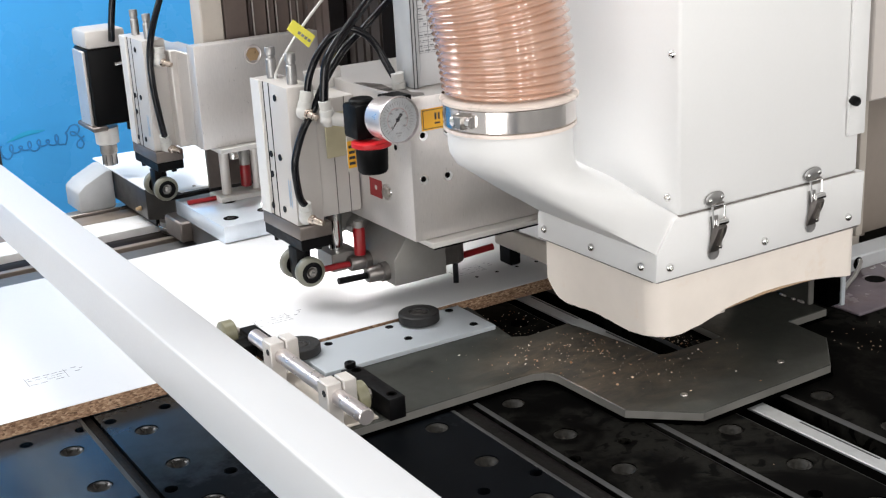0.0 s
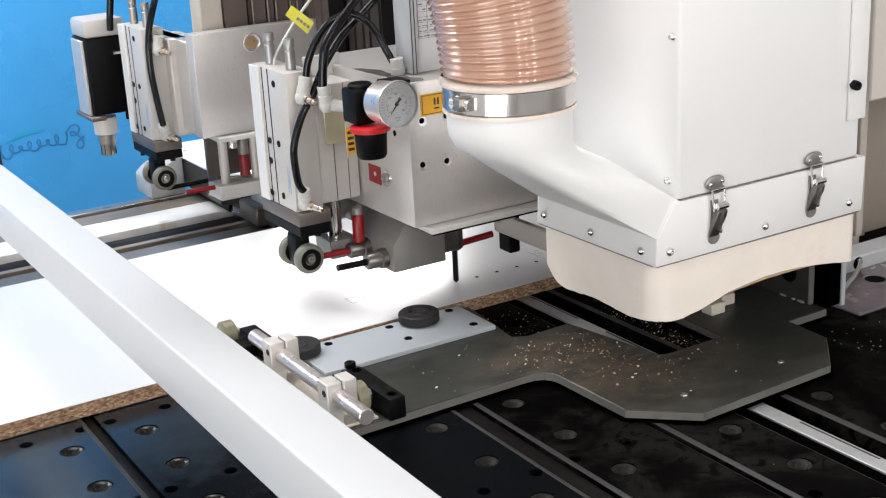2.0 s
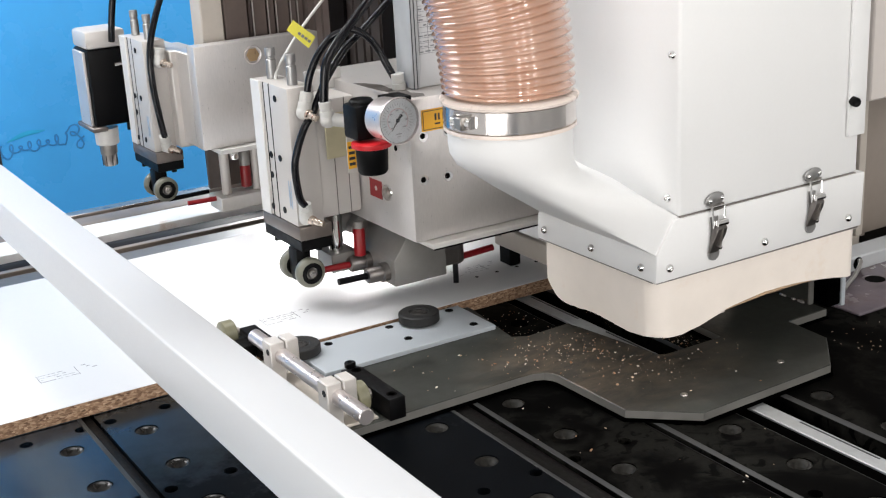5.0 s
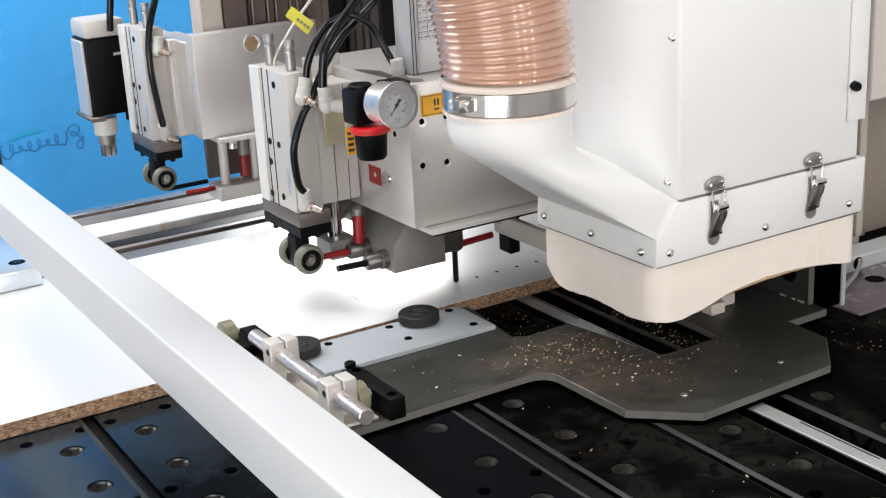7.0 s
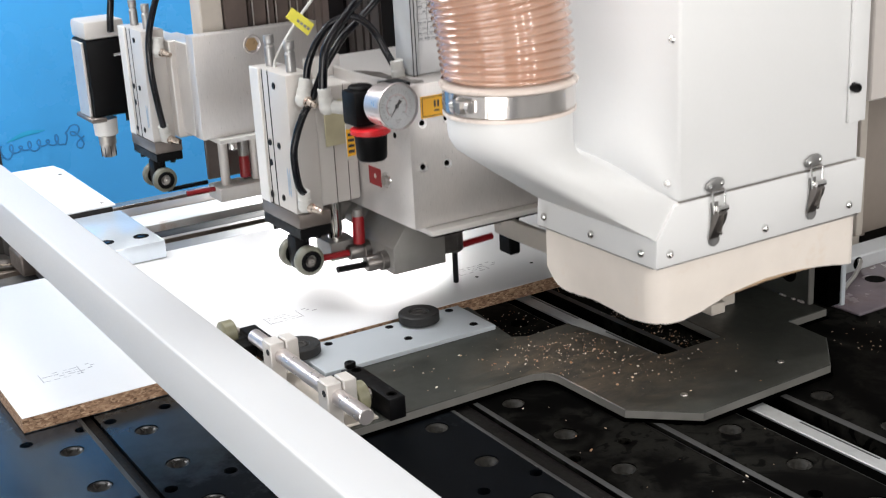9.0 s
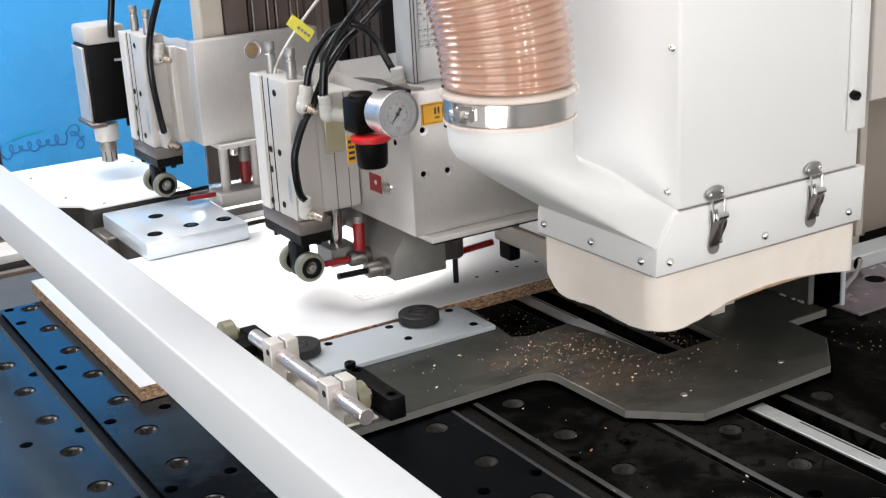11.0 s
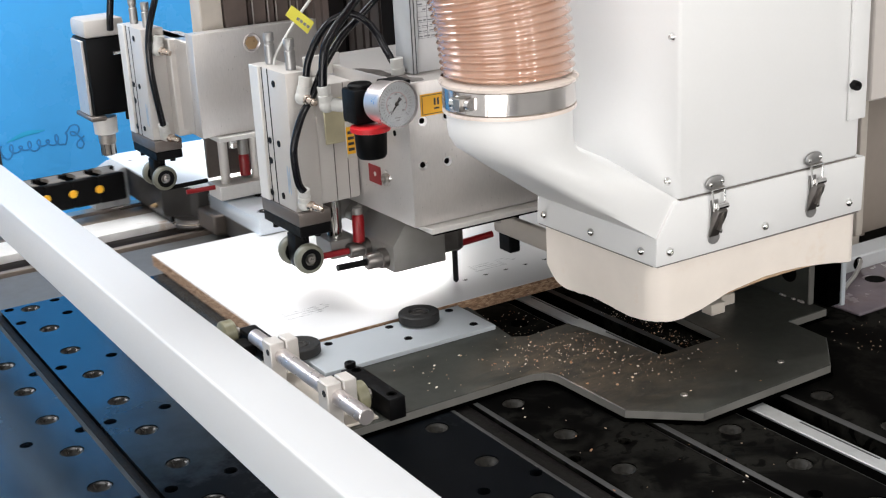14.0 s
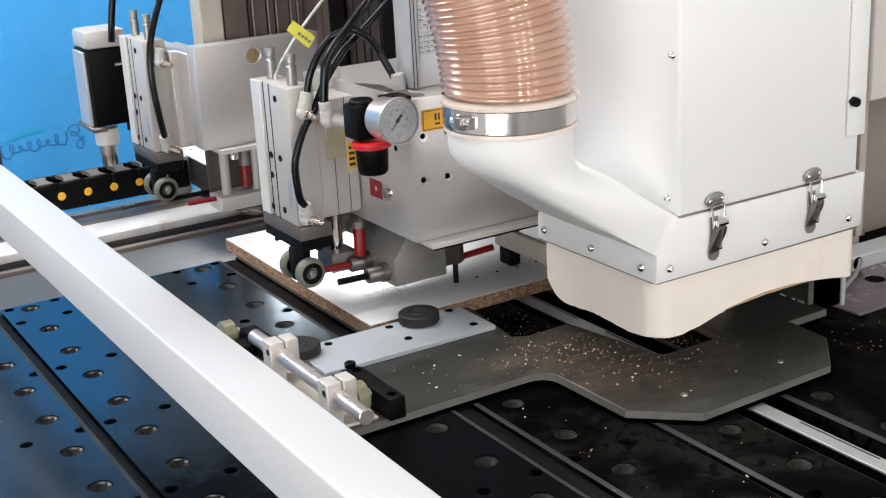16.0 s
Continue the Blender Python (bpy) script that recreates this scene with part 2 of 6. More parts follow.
def dusty_plate():
    """Dull grey-green steel with brown dust smeared about the corner of the cutout."""
    m = surface("plate_grey", (0.042, 0.044, 0.038), 0.46, 0.35, grain=35, vary=0.28, bump=0.06, big=9, rvary=0.14)
    nt = m.node_tree
    b = nt.nodes["Principled BSDF"]
    under = b.inputs["Base Color"].links[0].from_socket
    tc = nt.nodes.new("ShaderNodeTexCoord")
    mp = nt.nodes.new("ShaderNodeMapping")
    mp.inputs["Location"].default_value, mp.inputs["Scale"].default_value = (-0.15, 0.36, 0), (5.5, 6.5, 1)
    ball_tex = nt.nodes.new("ShaderNodeTexGradient")
    ball_tex.gradient_type = "SPHERICAL"
    nt.links.new(tc.outputs["Object"], mp.inputs[0])
    nt.links.new(mp.outputs[0], ball_tex.inputs[0])
    smear = noise_tex(nt, 16, 6, 0.7, (1.0, 2.2, 1))
    smear.inputs["Distortion"].default_value = 1.0
    soft = ramp(nt, smear.outputs["Fac"], [(0.38, (0.10, 0.10, 0.10)), (0.68, (1, 1, 1))])
    mul = nt.nodes.new("ShaderNodeMath")
    mul.operation = "MULTIPLY"
    spread = ramp(nt, ball_tex.outputs["Fac"], [(0.0, (0, 0, 0)), (0.6, (0.62, 0.62, 0.62))])
    nt.links.new(spread.outputs[0], mul.inputs[0])
    nt.links.new(soft.outputs[0], mul.inputs[1])
    over = nt.nodes.new("ShaderNodeMixRGB")
    over.inputs[2].default_value = (0.225, 0.165, 0.115, 1)
    nt.links.new(mul.outputs[0], over.inputs[0])
    nt.links.new(under, over.inputs[1])
    nt.links.new(over.outputs[0], b.inputs["Base Color"])
    return m


M["plate_grey"] = dusty_plate()


def board_edge():
    m, nt, b = nodes_of("particle_core")
    tc = nt.nodes.new("ShaderNodeTexCoord")
    v = nt.nodes.new("ShaderNodeTexVoronoi")
    mp = nt.nodes.new("ShaderNodeMapping")
    mp.inputs["Scale"].default_value = (0.65, 0.65, 1.5)
    v.inputs["Scale"].default_value = 430
    nt.links.new(tc.outputs["Object"], mp.inputs[0])
    nt.links.new(mp.outputs[0], v.inputs["Vector"])
    c = ramp(nt, v.outputs["Color"], [(0.0, (0.10, 0.052, 0.028)), (0.35, (0.27, 0.16, 0.095)), (0.7, (0.40, 0.26, 0.165)), (1.0, (0.60, 0.43, 0.29))])
    n = noise_tex(nt, 130, 5)
    c2 = ramp(nt, n.outputs["Fac"], [(0.3, (0.55, 0.5, 0.45)), (0.6, (1, 1, 1))])
    mix = nt.nodes.new("ShaderNodeMixRGB")
    mix.blend_type, mix.inputs[0].default_value = "MULTIPLY", 0.8
    nt.links.new(c.outputs[0], mix.inputs[1])
    nt.links.new(c2.outputs[0], mix.inputs[2])
    nt.links.new(mix.outputs[0], b.inputs["Base Color"])
    b.inputs["Roughness"].default_value = 0.85
    bp = nt.nodes.new("ShaderNodeBump")
    bp.inputs["Strength"].default_value, bp.inputs["Distance"].default_value = 0.5, 0.001
    nt.links.new(v.outputs["Distance"], bp.inputs["Height"])
    nt.links.new(bp.outputs[0], b.inputs["Normal"])
    return m


M["core"] = board_edge()
M["laminate"] = surface("laminate", (0.755, 0.76, 0.77), 0.24, spec=0.38, grain=240, vary=0.008, bump=0.0, big=3, rvary=0.015)


def hose_plastic():
    m, nt, b = nodes_of("hose_plastic")
    b.inputs["Base Color"].default_value = (0.78, 0.50, 0.38, 1)
    n = noise_tex(nt, 18, 3)
    c = ramp(nt, n.outputs["Fac"], [(0.3, (0.65, 0.355, 0.235)), (0.7, (0.75, 0.47, 0.345))])
    nt.links.new(c.outputs[0], b.inputs["Base Color"])
    b.inputs["Roughness"].default_value = 0.06
    b.inputs["Transmission Weight"].default_value = 0.42
    b.inputs["IOR"].default_value = 1.6
    b.inputs["Coat Weight"].default_value, b.inputs["Coat IOR"].default_value, b.inputs["Coat Roughness"].default_value = 1.0, 1.7, 0.03
    return m


M["hose"] = hose_plastic()
M["hose_liner"] = surface("hose_liner", (0.62, 0.42, 0.31), 0.5, grain=60, vary=0.1, bump=0.0)
M["rear_steel"] = surface("rear_steel", (0.42, 0.38, 0.35), 0.30, 0.85, grain=60, vary=0.15, bump=0.02, stretch=(0.2, 1, 1))
M["lip_brown"] = surface("lip_brown", (0.26, 0.215, 0.18), 0.45, 0.3, grain=60, vary=0.2, bump=0.02, stretch=(0.2, 1, 1))
M["chain_dust"] = surface("chain_dust", (0.20, 0.175, 0.15), 0.7, grain=120, vary=0.35, bump=0.05)
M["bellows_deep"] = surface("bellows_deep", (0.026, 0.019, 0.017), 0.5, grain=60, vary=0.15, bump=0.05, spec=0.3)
M["post_and_gap_shade"] = surface("post_and_gap_shade", (0.0006, 0.0006, 0.0006), 0.8, grain=80, vary=0.3, bump=0.0, spec=0.0)
M["mark_blue"] = surface("mark_blue", (0.38, 0.49, 0.62), 0.45, grain=80, vary=0.2, bump=0.0)
M["rim_brown"] = surface("rim_brown", (0.42, 0.29, 0.18), 0.6, grain=60, vary=0.35, bump=0.04)
M["seam_brown"] = surface("seam_brown", (0.045, 0.026, 0.020), 0.5, grain=80, vary=0.2, bump=0.0)
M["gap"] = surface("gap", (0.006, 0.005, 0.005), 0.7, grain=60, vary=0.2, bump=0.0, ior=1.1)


def clear(name, colour, rough=0.03):
    m, nt, b = nodes_of(name)
    b.inputs["Base Color"].default_value = (*colour, 1)
    b.inputs["Transmission Weight"].default_value, b.inputs["Roughness"].default_value = 1.0, rough
    return m


M["glass"] = clear("glass", (0.97, 0.98, 0.98))

# ------------------------------------------------------------ mesh helpers
ORG = {}


def thing(name, base, label, category, group="", kind=""):
    ob = new(name)
    ob.empty_display_size = 0.02
    ob.location = base
    ORG[ob] = Vector(base)
    return tagged(ob, label, category, group, kind)


def part(name, bm, material, parent, label="", smooth=40):
    """Links a bmesh, built in world metres, as one mesh under a thing or a part."""
    me = bpy.data.meshes.new(name)
    bmesh.ops.translate(bm, verts=bm.verts, vec=-ORG[parent])
    bmesh.ops.recalc_face_normals(bm, faces=bm.faces)
    bm.to_mesh(me)
    bm.free()
    me.materials.append(M[material])
    if smooth:
        me.polygons.foreach_set("use_smooth", [True] * len(me.polygons))
        me.set_sharp_from_angle(angle=radians(smooth))
    ob = new(name, me)
    ob.parent = parent
    ORG[ob] = ORG[parent]
    if label:
        tagged(ob, label)
    return ob


def solo(name, bm, material, label, category, base=(0, 0, 0), kind="", group="", smooth=40):
    """One mesh that is a thing of its own."""
    me = bpy.data.meshes.new(name)
    bmesh.ops.translate(bm, verts=bm.verts, vec=-Vector(base))
    bmesh.ops.recalc_face_normals(bm, faces=bm.faces)
    bm.to_mesh(me)
    bm.free()
    me.materials.append(M[material])
    if smooth:
        me.polygons.foreach_set("use_smooth", [True] * len(me.polygons))
        me.set_sharp_from_angle(angle=radians(smooth))
    ob = new(name, me)
    ob.location = base
    ORG[ob] = Vector(base)
    return tagged(ob, label, category, group, kind)


def B():
    return bmesh.new()


def box(bm, lo, hi, bevel=0.0, seg=1):
    r = bmesh.ops.create_cube(bm, size=1.0)
    vs = r["verts"]
    for v in vs:
        v.co = Vector([lo[i] + (hi[i] - lo[i]) * (v.co[i] + 0.5) for i in range(3)])
    if bevel:
        es = {e for v in vs for e in v.link_edges}
        bmesh.ops.bevel(bm, geom=list(es), offset=bevel, segments=seg, profile=0.5, affect="EDGES")
    return bm


def rod(bm, a, b, r, r2=None, n=20, caps=True):
    a, b = Vector(a), Vector(b)
    d = b - a
    m = Matrix.Translation((a + b) / 2) @ d.to_track_quat("Z", "Y").to_matrix().to_4x4()
    bmesh.ops.create_cone(bm, cap_ends=caps, segments=n, radius1=r, radius2=r if r2 is None else r2, depth=d.length, matrix=m)
    return bm


def ball(bm, c, r, n=12, scale=(1, 1, 1)):
    bmesh.ops.create_uvsphere(bm, u_segments=n, v_segments=max(6, n // 2), radius=r, matrix=Matrix.Translation(c) @ Matrix.Diagonal((*scale, 1)))
    return bm


def lathe(bm, a, axis, profile, n=32, closed=False):
    """Turns a profile of (along, radius) round an axis that starts at a."""
    q = Vector(axis).to_track_quat("Z", "Y").to_matrix()
    rings = []
    for h, r in profile:
        rings.append([bm.verts.new(Vector(a) + q @ Vector((r * math.cos(2 * math.pi * i / n), r * math.sin(2 * math.pi * i / n), h))) for i in range(n)])
    pairs = list(zip(rings, rings[1:])) + ([(rings[-1], rings[0])] if closed else [])
    for p, q2 in pairs:
        for i in range(n):
            bm.faces.new((p[i], p[(i + 1) % n], q2[(i + 1) % n], q2[i]))
    if not closed:
        for ring, (h, r) in ((rings[0], profile[0]), (rings[-1], profile[-1])):
            if r > 1e-5:
                bm.faces.new(ring)
    return bm


def prism(bm, pts, axis, lo, hi, bevel=0.0):
    """A polygon pushed along an axis; pts are its two other coordinates in order."""
    i = "xyz".index(axis)
    o = [k for k in range(3) if k != i]

    def place(p, h):
        v = [0, 0, 0]
        v[o[0]], v[o[1]], v[i] = p[0], p[1], h
        return bm.verts.new(v)
    low, top = [place(p, lo) for p in pts], [place(p, hi) for p in pts]
    f = [bm.faces.new(low), bm.faces.new(top)]
    for k in range(len(pts)):
        f.append(bm.faces.new((low[k], low[(k + 1) % len(pts)], top[(k + 1) % len(pts)], top[k])))
    if bevel:
        es = {e for v in low + top for e in v.link_edges}
        bmesh.ops.bevel(bm, geom=list(es), offset=bevel, segments=2, profile=0.5, affect="EDGES")
    return bm


def spline(pts, n=8):
    """Points along a smooth curve through pts."""
    p = [Vector(q) for q in pts]
    p = [2 * p[0] - p[1]] + p + [2 * p[-1] - p[-2]]
    out = []
    for k in range(1, len(p) - 2):
        for s in range(n):
            t = s / n
            out.append(0.5 * (2 * p[k] + (p[k + 1] - p[k - 1]) * t + (2 * p[k - 1] - 5 * p[k] + 4 * p[k + 1] - p[k + 2]) * t * t
                              + (3 * p[k] - p[k - 1] - 3 * p[k + 1] + p[k + 2]) * t ** 3))
    return out + [p[-2]]


def tube(bm, pts, r, n=12, fine=8):
    line = spline(pts, fine)
    rings = []
    side = None
    for k, c in enumerate(line):
        d = (line[min(k + 1, len(line) - 1)] - line[max(k - 1, 0)]).normalized()
        if side is None:
            side = d.orthogonal().normalized()
        side = (side - d * side.dot(d)).normalized()
        up = d.cross(side)
        rad = r(k / (len(line) - 1)) if callable(r) else r
        rings.append([bm.verts.new(c + rad * (math.cos(2 * math.pi * i / n) * side + math.sin(2 * math.pi * i / n) * up)) for i in range(n)])
    for p, q in zip(rings, rings[1:]):
        for i in range(n):
            bm.faces.new((p[i], p[(i + 1) % n], q[(i + 1) % n], q[i]))
    bm.faces.new(rings[0])
    bm.faces.new(rings[-1])
    return bm


def screw_head(bm, c, axis, r):
    """A domed button head with a hex socket."""
    lathe(bm, c, axis, [(0, r), (r * 0.35, r * 0.95), (r * 0.7, r * 0.66), (r * 0.8, r * 0.42), (r * 0.45, r * 0.38), (r * 0.45, 0.0)], 16)
    return bm


# ------------------------------------------------------------ hall
FLOOR = -0.88
# unseen hall shell; pale for bounce light, north wall dark for the table reflection
solo("floor", box(B(), (-4, -4, FLOOR - 0.05), (6, 5, FLOOR)), "hall_floor", "grey painted concrete floor of the hall", "floor", kind="structure", smooth=0)
solo("ceiling", box(B(), (-4, -4, 3.6), (6, 5, 3.7)), "hall_wall", "plain white hall ceiling", "ceiling", kind="structure", smooth=0)
for nm, lo, hi in (("wall_north", (-4, 4.9, FLOOR), (6, 5.0, 3.6)), ("wall_south", (-4, -4.1, FLOOR), (6, -4.0, 3.6)),
                   ("wall_west", (-4.1, -4, FLOOR), (-4, 5, 3.6)), ("wall_east", (6, -4, FLOOR), (6.1, 5, 3.6))):
    north = nm == "wall_north"
    solo(nm, box(B(), lo, hi), "hall_dark" if north else "hall_wall", "plain dark grey hall wall" if north else "plain light grey hall wall", "wall", kind="structure", smooth=0)

# blue panel behind the machine, with a mirrored script mark
screen = thing("partition", (0.3, 3.05, FLOOR), "glossy bright blue partition panel with dark script mark", "partition")
part("panel", box(B(), (-0.70, 3.05, FLOOR), (1.25, 3.09, 0.88), 0.004), "blue", screen)
part("joint", box(B(), (0.628, 3.046, FLOOR), (0.636, 3.05, 0.88)), "ink", screen, "dark upright panel joint")
SC = [(0.6375, -0.078)]
for q in range(90):
    u = q / 89
    swing = 2 * math.pi * 7.0 * u
    big = 0.0125 if 0.10 < u < 0.94 else 0.018
    SC.append((0.641 + 0.150 * u - 0.0085 * math.sin(swing), -0.087 + 0.008 * u + big * math.cos(swing) * (0.75 + 0.35 * math.sin(5.1 * u * math.pi))))
SC += [(0.797, -0.062), (0.806, -0.052), (0.818, -0.050), (0.826, -0.060), (0.818, -0.074), (0.806, -0.074), (0.804, -0.066), (0.814, -0.068), (0.826, -0.084), (0.832, -0.098), (0.826, -0.108), (0.816, -0.104), (0.818, -0.092), (0.836, -0.080)]
bm = tube(B(), [(x, 3.0492, z) for x, z in SC], 0.0021, 6, 4)
for v in bm.verts:
    v.co.y = 3.0494 + (v.co.y - 3.0492) * 0.12
part("script_mark", bm, "blue_ink", screen, "dark blue script squiggle")
bm = tube(B(), [(0.655, 3.052, -0.066), (0.70, 3.052, -0.053), (0.745, 3.052, -0.052)], lambda s: 0.001 + 0.005 * math.sin(math.pi * s), 6, 6)
for v in bm.verts:
    v.co.y = 3.0495 + (v.co.y - 3.052) * 0.06
part("swoosh", bm, "teal_ink", screen, "teal swoosh")

# ------------------------------------------------------------ air table
LP, LY0 = 0.0916, 1.682
GROOVES = ((0.3085, 0.3215), (0.638, 0.661))
table = thing("air_table", (0.6, 1.0, FLOOR), "black perforated air-float table of long glossy planks", "table")


def plank(x0, x1, y0, y1, larges, smalls):
    """A plank with real holes; returns the mesh and the places of its nozzles."""
    bm = B()
    loops = [[(x0, y0), (x1, y0), (x1, y1), (x0, y1)]]
    spots = []
    for x in larges:
        y = LY0
        while y > y0 + 0.02:
            if y < y1 - 0.015:
                spots.append((x, y, 0.0125))
            y -= LP
    for x in smalls:
        y = LY0 - 0.048
        if y1 > 1.7:
            spots.append((x, 1.694, 0.0065))
        while y > y0 + 0.02:
            if y < y1 - 0.015:
                spots.append((x, y, 0.0070))
            y -= 2 * LP
    for x, y, r in spots:
        loops.append([(x + r * math.cos(a * math.pi / 8), y + r * math.sin(a * math.pi / 8)) for a in range(16)])
    edges, rings = [], []
    for lp in loops:
        vs = [bm.verts.new((x, y, 0.0)) for x, y in lp]
        es = [bm.edges.new((vs[i], vs[(i + 1) % len(vs)])) for i in range(len(vs))]
        edges += es
        rings.append((vs, lp))
    bmesh.ops.triangle_fill(bm, use_beauty=True, use_dissolve=False, edges=edges)
    for k, (vs, lp) in enumerate(rings):
        low = [bm.verts.new((x, y, -0.022 if k == 0 else -0.012)) for x, y in lp]
        for i in range(len(vs)):
            bm.faces.new((vs[i], vs[(i + 1) % len(vs)], low[(i + 1) % len(vs)], low[i]))
        if k:
            bm.faces.new(low)
    return bm, spots


def nozzle_mesh(r):
    bm = B()
    lathe(bm, (0, 0, -0.0115), (0, 0, 1), [(0.0, r * 0.35), (0.004, r * 0.40), (0.0085, r * 0.86), (0.0105, r * 0.97), (0.0105, r * 0.90), (0.007, r * 0.62), (0.002, r * 0.30)], 16)
    me = bpy.data.meshes.new("air_nozzle")
    bm.to_mesh(me)
    bm.free()
    me.materials.append(M["nozzle"])
    me.polygons.foreach_set("use_smooth", [True] * len(me.polygons))
    return me


NOZ = nozzle_mesh(0.0123)
NOZ_DUSTY = NOZ.copy()
NOZ_DUSTY.materials[0] = M["nozzle_dusty"]
PLANKS = (
    (-0.02, 0.3085, (0.033, 0.278), (0.008, 0.068, 0.243, 0.301)),
    (0.3215, 0.638, (0.357, 0.602), (0.332, 0.393, 0.567, 0.626)),
    (0.661, 0.773, (0.697,), (0.672, 0.733)),
    (0.781, 0.862, (0.833,), (0.802,)),
    (0.926, 1.255, (0.962, 1.207), (0.937, 0.998, 1.172, 1.231)),
    (1.268, 1.60, (1.304, 1.549), (1.279, 1.34, 1.514, 1.573)))
for x0, x1, lg, sm, *span in PLANKS:
    y0, y1 = span or (0.32, 1.702)
    bm, spots = plank(x0, x1, y0, y1, lg, sm)
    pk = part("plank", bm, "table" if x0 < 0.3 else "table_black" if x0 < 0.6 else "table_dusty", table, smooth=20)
    for x, y, r in spots:
        if r > 0.01 and not (0.79 < x < 0.86 and 1.1 < y < 1.3):
            nz = new("air_nozzle", NOZ if x < 0.6 else NOZ_DUSTY)
            nz.parent = pk
            nz.location = Vector((x, y, 0)) - ORG[table]
for x0, x1 in GROOVES + ((0.773, 0.781), (1.255, 1.268)):
    part("brush_strip", box(B(), (x0 + 0.001, 0.32, -0.02), (x1 - 0.001, 1.702, -0.0025), 0.003, 2), "brush", table, "dark ribbed rubber joint strip")
# lighter strips put the highlight of the worn plank edges into the colour
for x0, x1 in ((0.3040, 0.3083), (0.6335, 0.6378), (0.6612, 0.6675), (0.7812, 0.7885), (0.9262, 0.9350), (1.2682, 1.2750)):
    part("worn_edge", box(B(), (x0, 0.32, -0.003), (x1, 1.70, 0.0005), 0.0004), "worn_edge", table, "lighter strip for the highlight on a scuffed plank edge")
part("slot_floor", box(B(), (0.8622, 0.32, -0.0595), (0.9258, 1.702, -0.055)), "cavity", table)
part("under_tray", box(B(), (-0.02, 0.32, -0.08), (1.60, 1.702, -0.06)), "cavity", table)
for y in (0.40, 1.62):
    for x in (0.02, 1.52):
        part("leg", box(B(), (x, y, FLOOR), (x + 0.06, y + 0.06, -0.08), 0.003), "frame_grey", table)
part("apron", box(B(), (-0.8, 1.706, -0.09), (2.2, 1.912, -0.024), 0.002), "frame_grey", table, "dull grey rear apron")

# guide slot with a pale rail
rail = thing("slot_rail", (0.897, 1.0, -0.06), "pale aluminium guide rail in a dark table slot", "rail")
bm = B()
box(bm, (0.8845, 0.32, -0.0052), (0.905, 1.70, -0.002), 0.0008)
part("profile", bm, "rail_metal", rail)
# rail sides get the near-black of the slot, unlike the pale top
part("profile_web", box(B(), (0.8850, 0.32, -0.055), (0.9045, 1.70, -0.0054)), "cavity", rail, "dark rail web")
for k in range(8):
    y = 0.42 + 0.155 * k
    part("slit", box(B(), (0.8998, y, -0.0022), (0.9018, y + 0.10, -0.0016)), "ink", rail, "narrow black slit")
part("side_lip", box(B(), (0.8622, 0.32, -0.05), (0.8638, 1.70, -0.0005), 0.0005), "worn_edge", rail)

# ------------------------------------------------------------ grey support plate
TOP = 0.013
C_SHAPE = [(0.497, 1.066), (0.726, 1.0675), (0.742, 1.0665), (0.752, 1.062), (0.758, 1.054), (0.760, 1.045), (0.762, 0.9348), (0.819, 0.8815), (1.006, 0.8868), (1.0595, 0.9418), (1.0635, 1.003),
           (1.127, 1.004), (1.127, 1.27), (0.984, 1.27), (0.972, 1.022), (0.970, 1.018), (0.890, 1.018), (0.882, 1.022), (0.864, 1.140), (0.860, 1.161), (0.800, 1.159), (0.784, 1.168), (0.797, 1.27), (0.797, 1.284), (0.497, 1.284)]
support = thing("support_plate", (0.8, 1.1, 0.0), "dull grey-green steel support plate with chamfered edges and wood dust", "machine plate")


def plate_with_chamfer(pts, z0, z1, c):
    bm = B()
    n = len(pts)
    area = sum(pts[i][0] * pts[(i + 1) % n][1] - pts[(i + 1) % n][0] * pts[i][1] for i in range(n))
    s = 1 if area > 0 else -1
    inner = []
    for i in range(n):
        p, a, b = Vector(pts[i]), Vector(pts[i - 1]), Vector(pts[(i + 1) % n])
        n1, n2 = Vector((-(p - a).y, (p - a).x)).normalized(), Vector((-(b - p).y, (b - p).x)).normalized()
        m = (n1 + n2)
        m = m / max(0.3, m.dot(n1))
        inner.append(p + s * c * m)
    rings = [[bm.verts.new((*p, z0)) for p in pts], [bm.verts.new((*p, z1 - c)) for p in pts], [bm.verts.new((*p, z1)) for p in inner]]
    for r1, r2 in zip(rings, rings[1:]):
        for i in range(n):
            bm.faces.new((r1[i], r1[(i + 1) % n], r2[(i + 1) % n], r2[i]))
    bm.faces.new(rings[0])
    bm.faces.new(rings[2])
    return bm


sp = part("plate", plate_with_chamfer(C_SHAPE, 0.0010, TOP, 0.0008), "plate_grey", support, smooth=25)
sp.data.materials.append(M["plate_side"])
for p in sp.data.polygons:
    p.material_index = 1 if abs(p.normal.z) < 0.3 else 0
# outset black sheet paints the shadow gap round the foot of the plate
part("pad", plate_with_chamfer(C_SHAPE, 0.0001, 0.0009, -0.0030), "post_and_gap_shade", support, "black sheet for the shade under the plate")
part("screw", lathe(B(), (0.832, 0.925, TOP), (0, 0, 1), [(0, 0.004), (0.0012, 0.0036), (0.0012, 0.002), (0.0006, 0.0)], 14), "steel", support)
part("screw", lathe(B(), (0.97, 0.925, TOP), (0, 0, 1), [(0, 0.004), (0.0012, 0.0036), (0.0012, 0.002), (0.0006, 0.0)], 14), "steel", support)
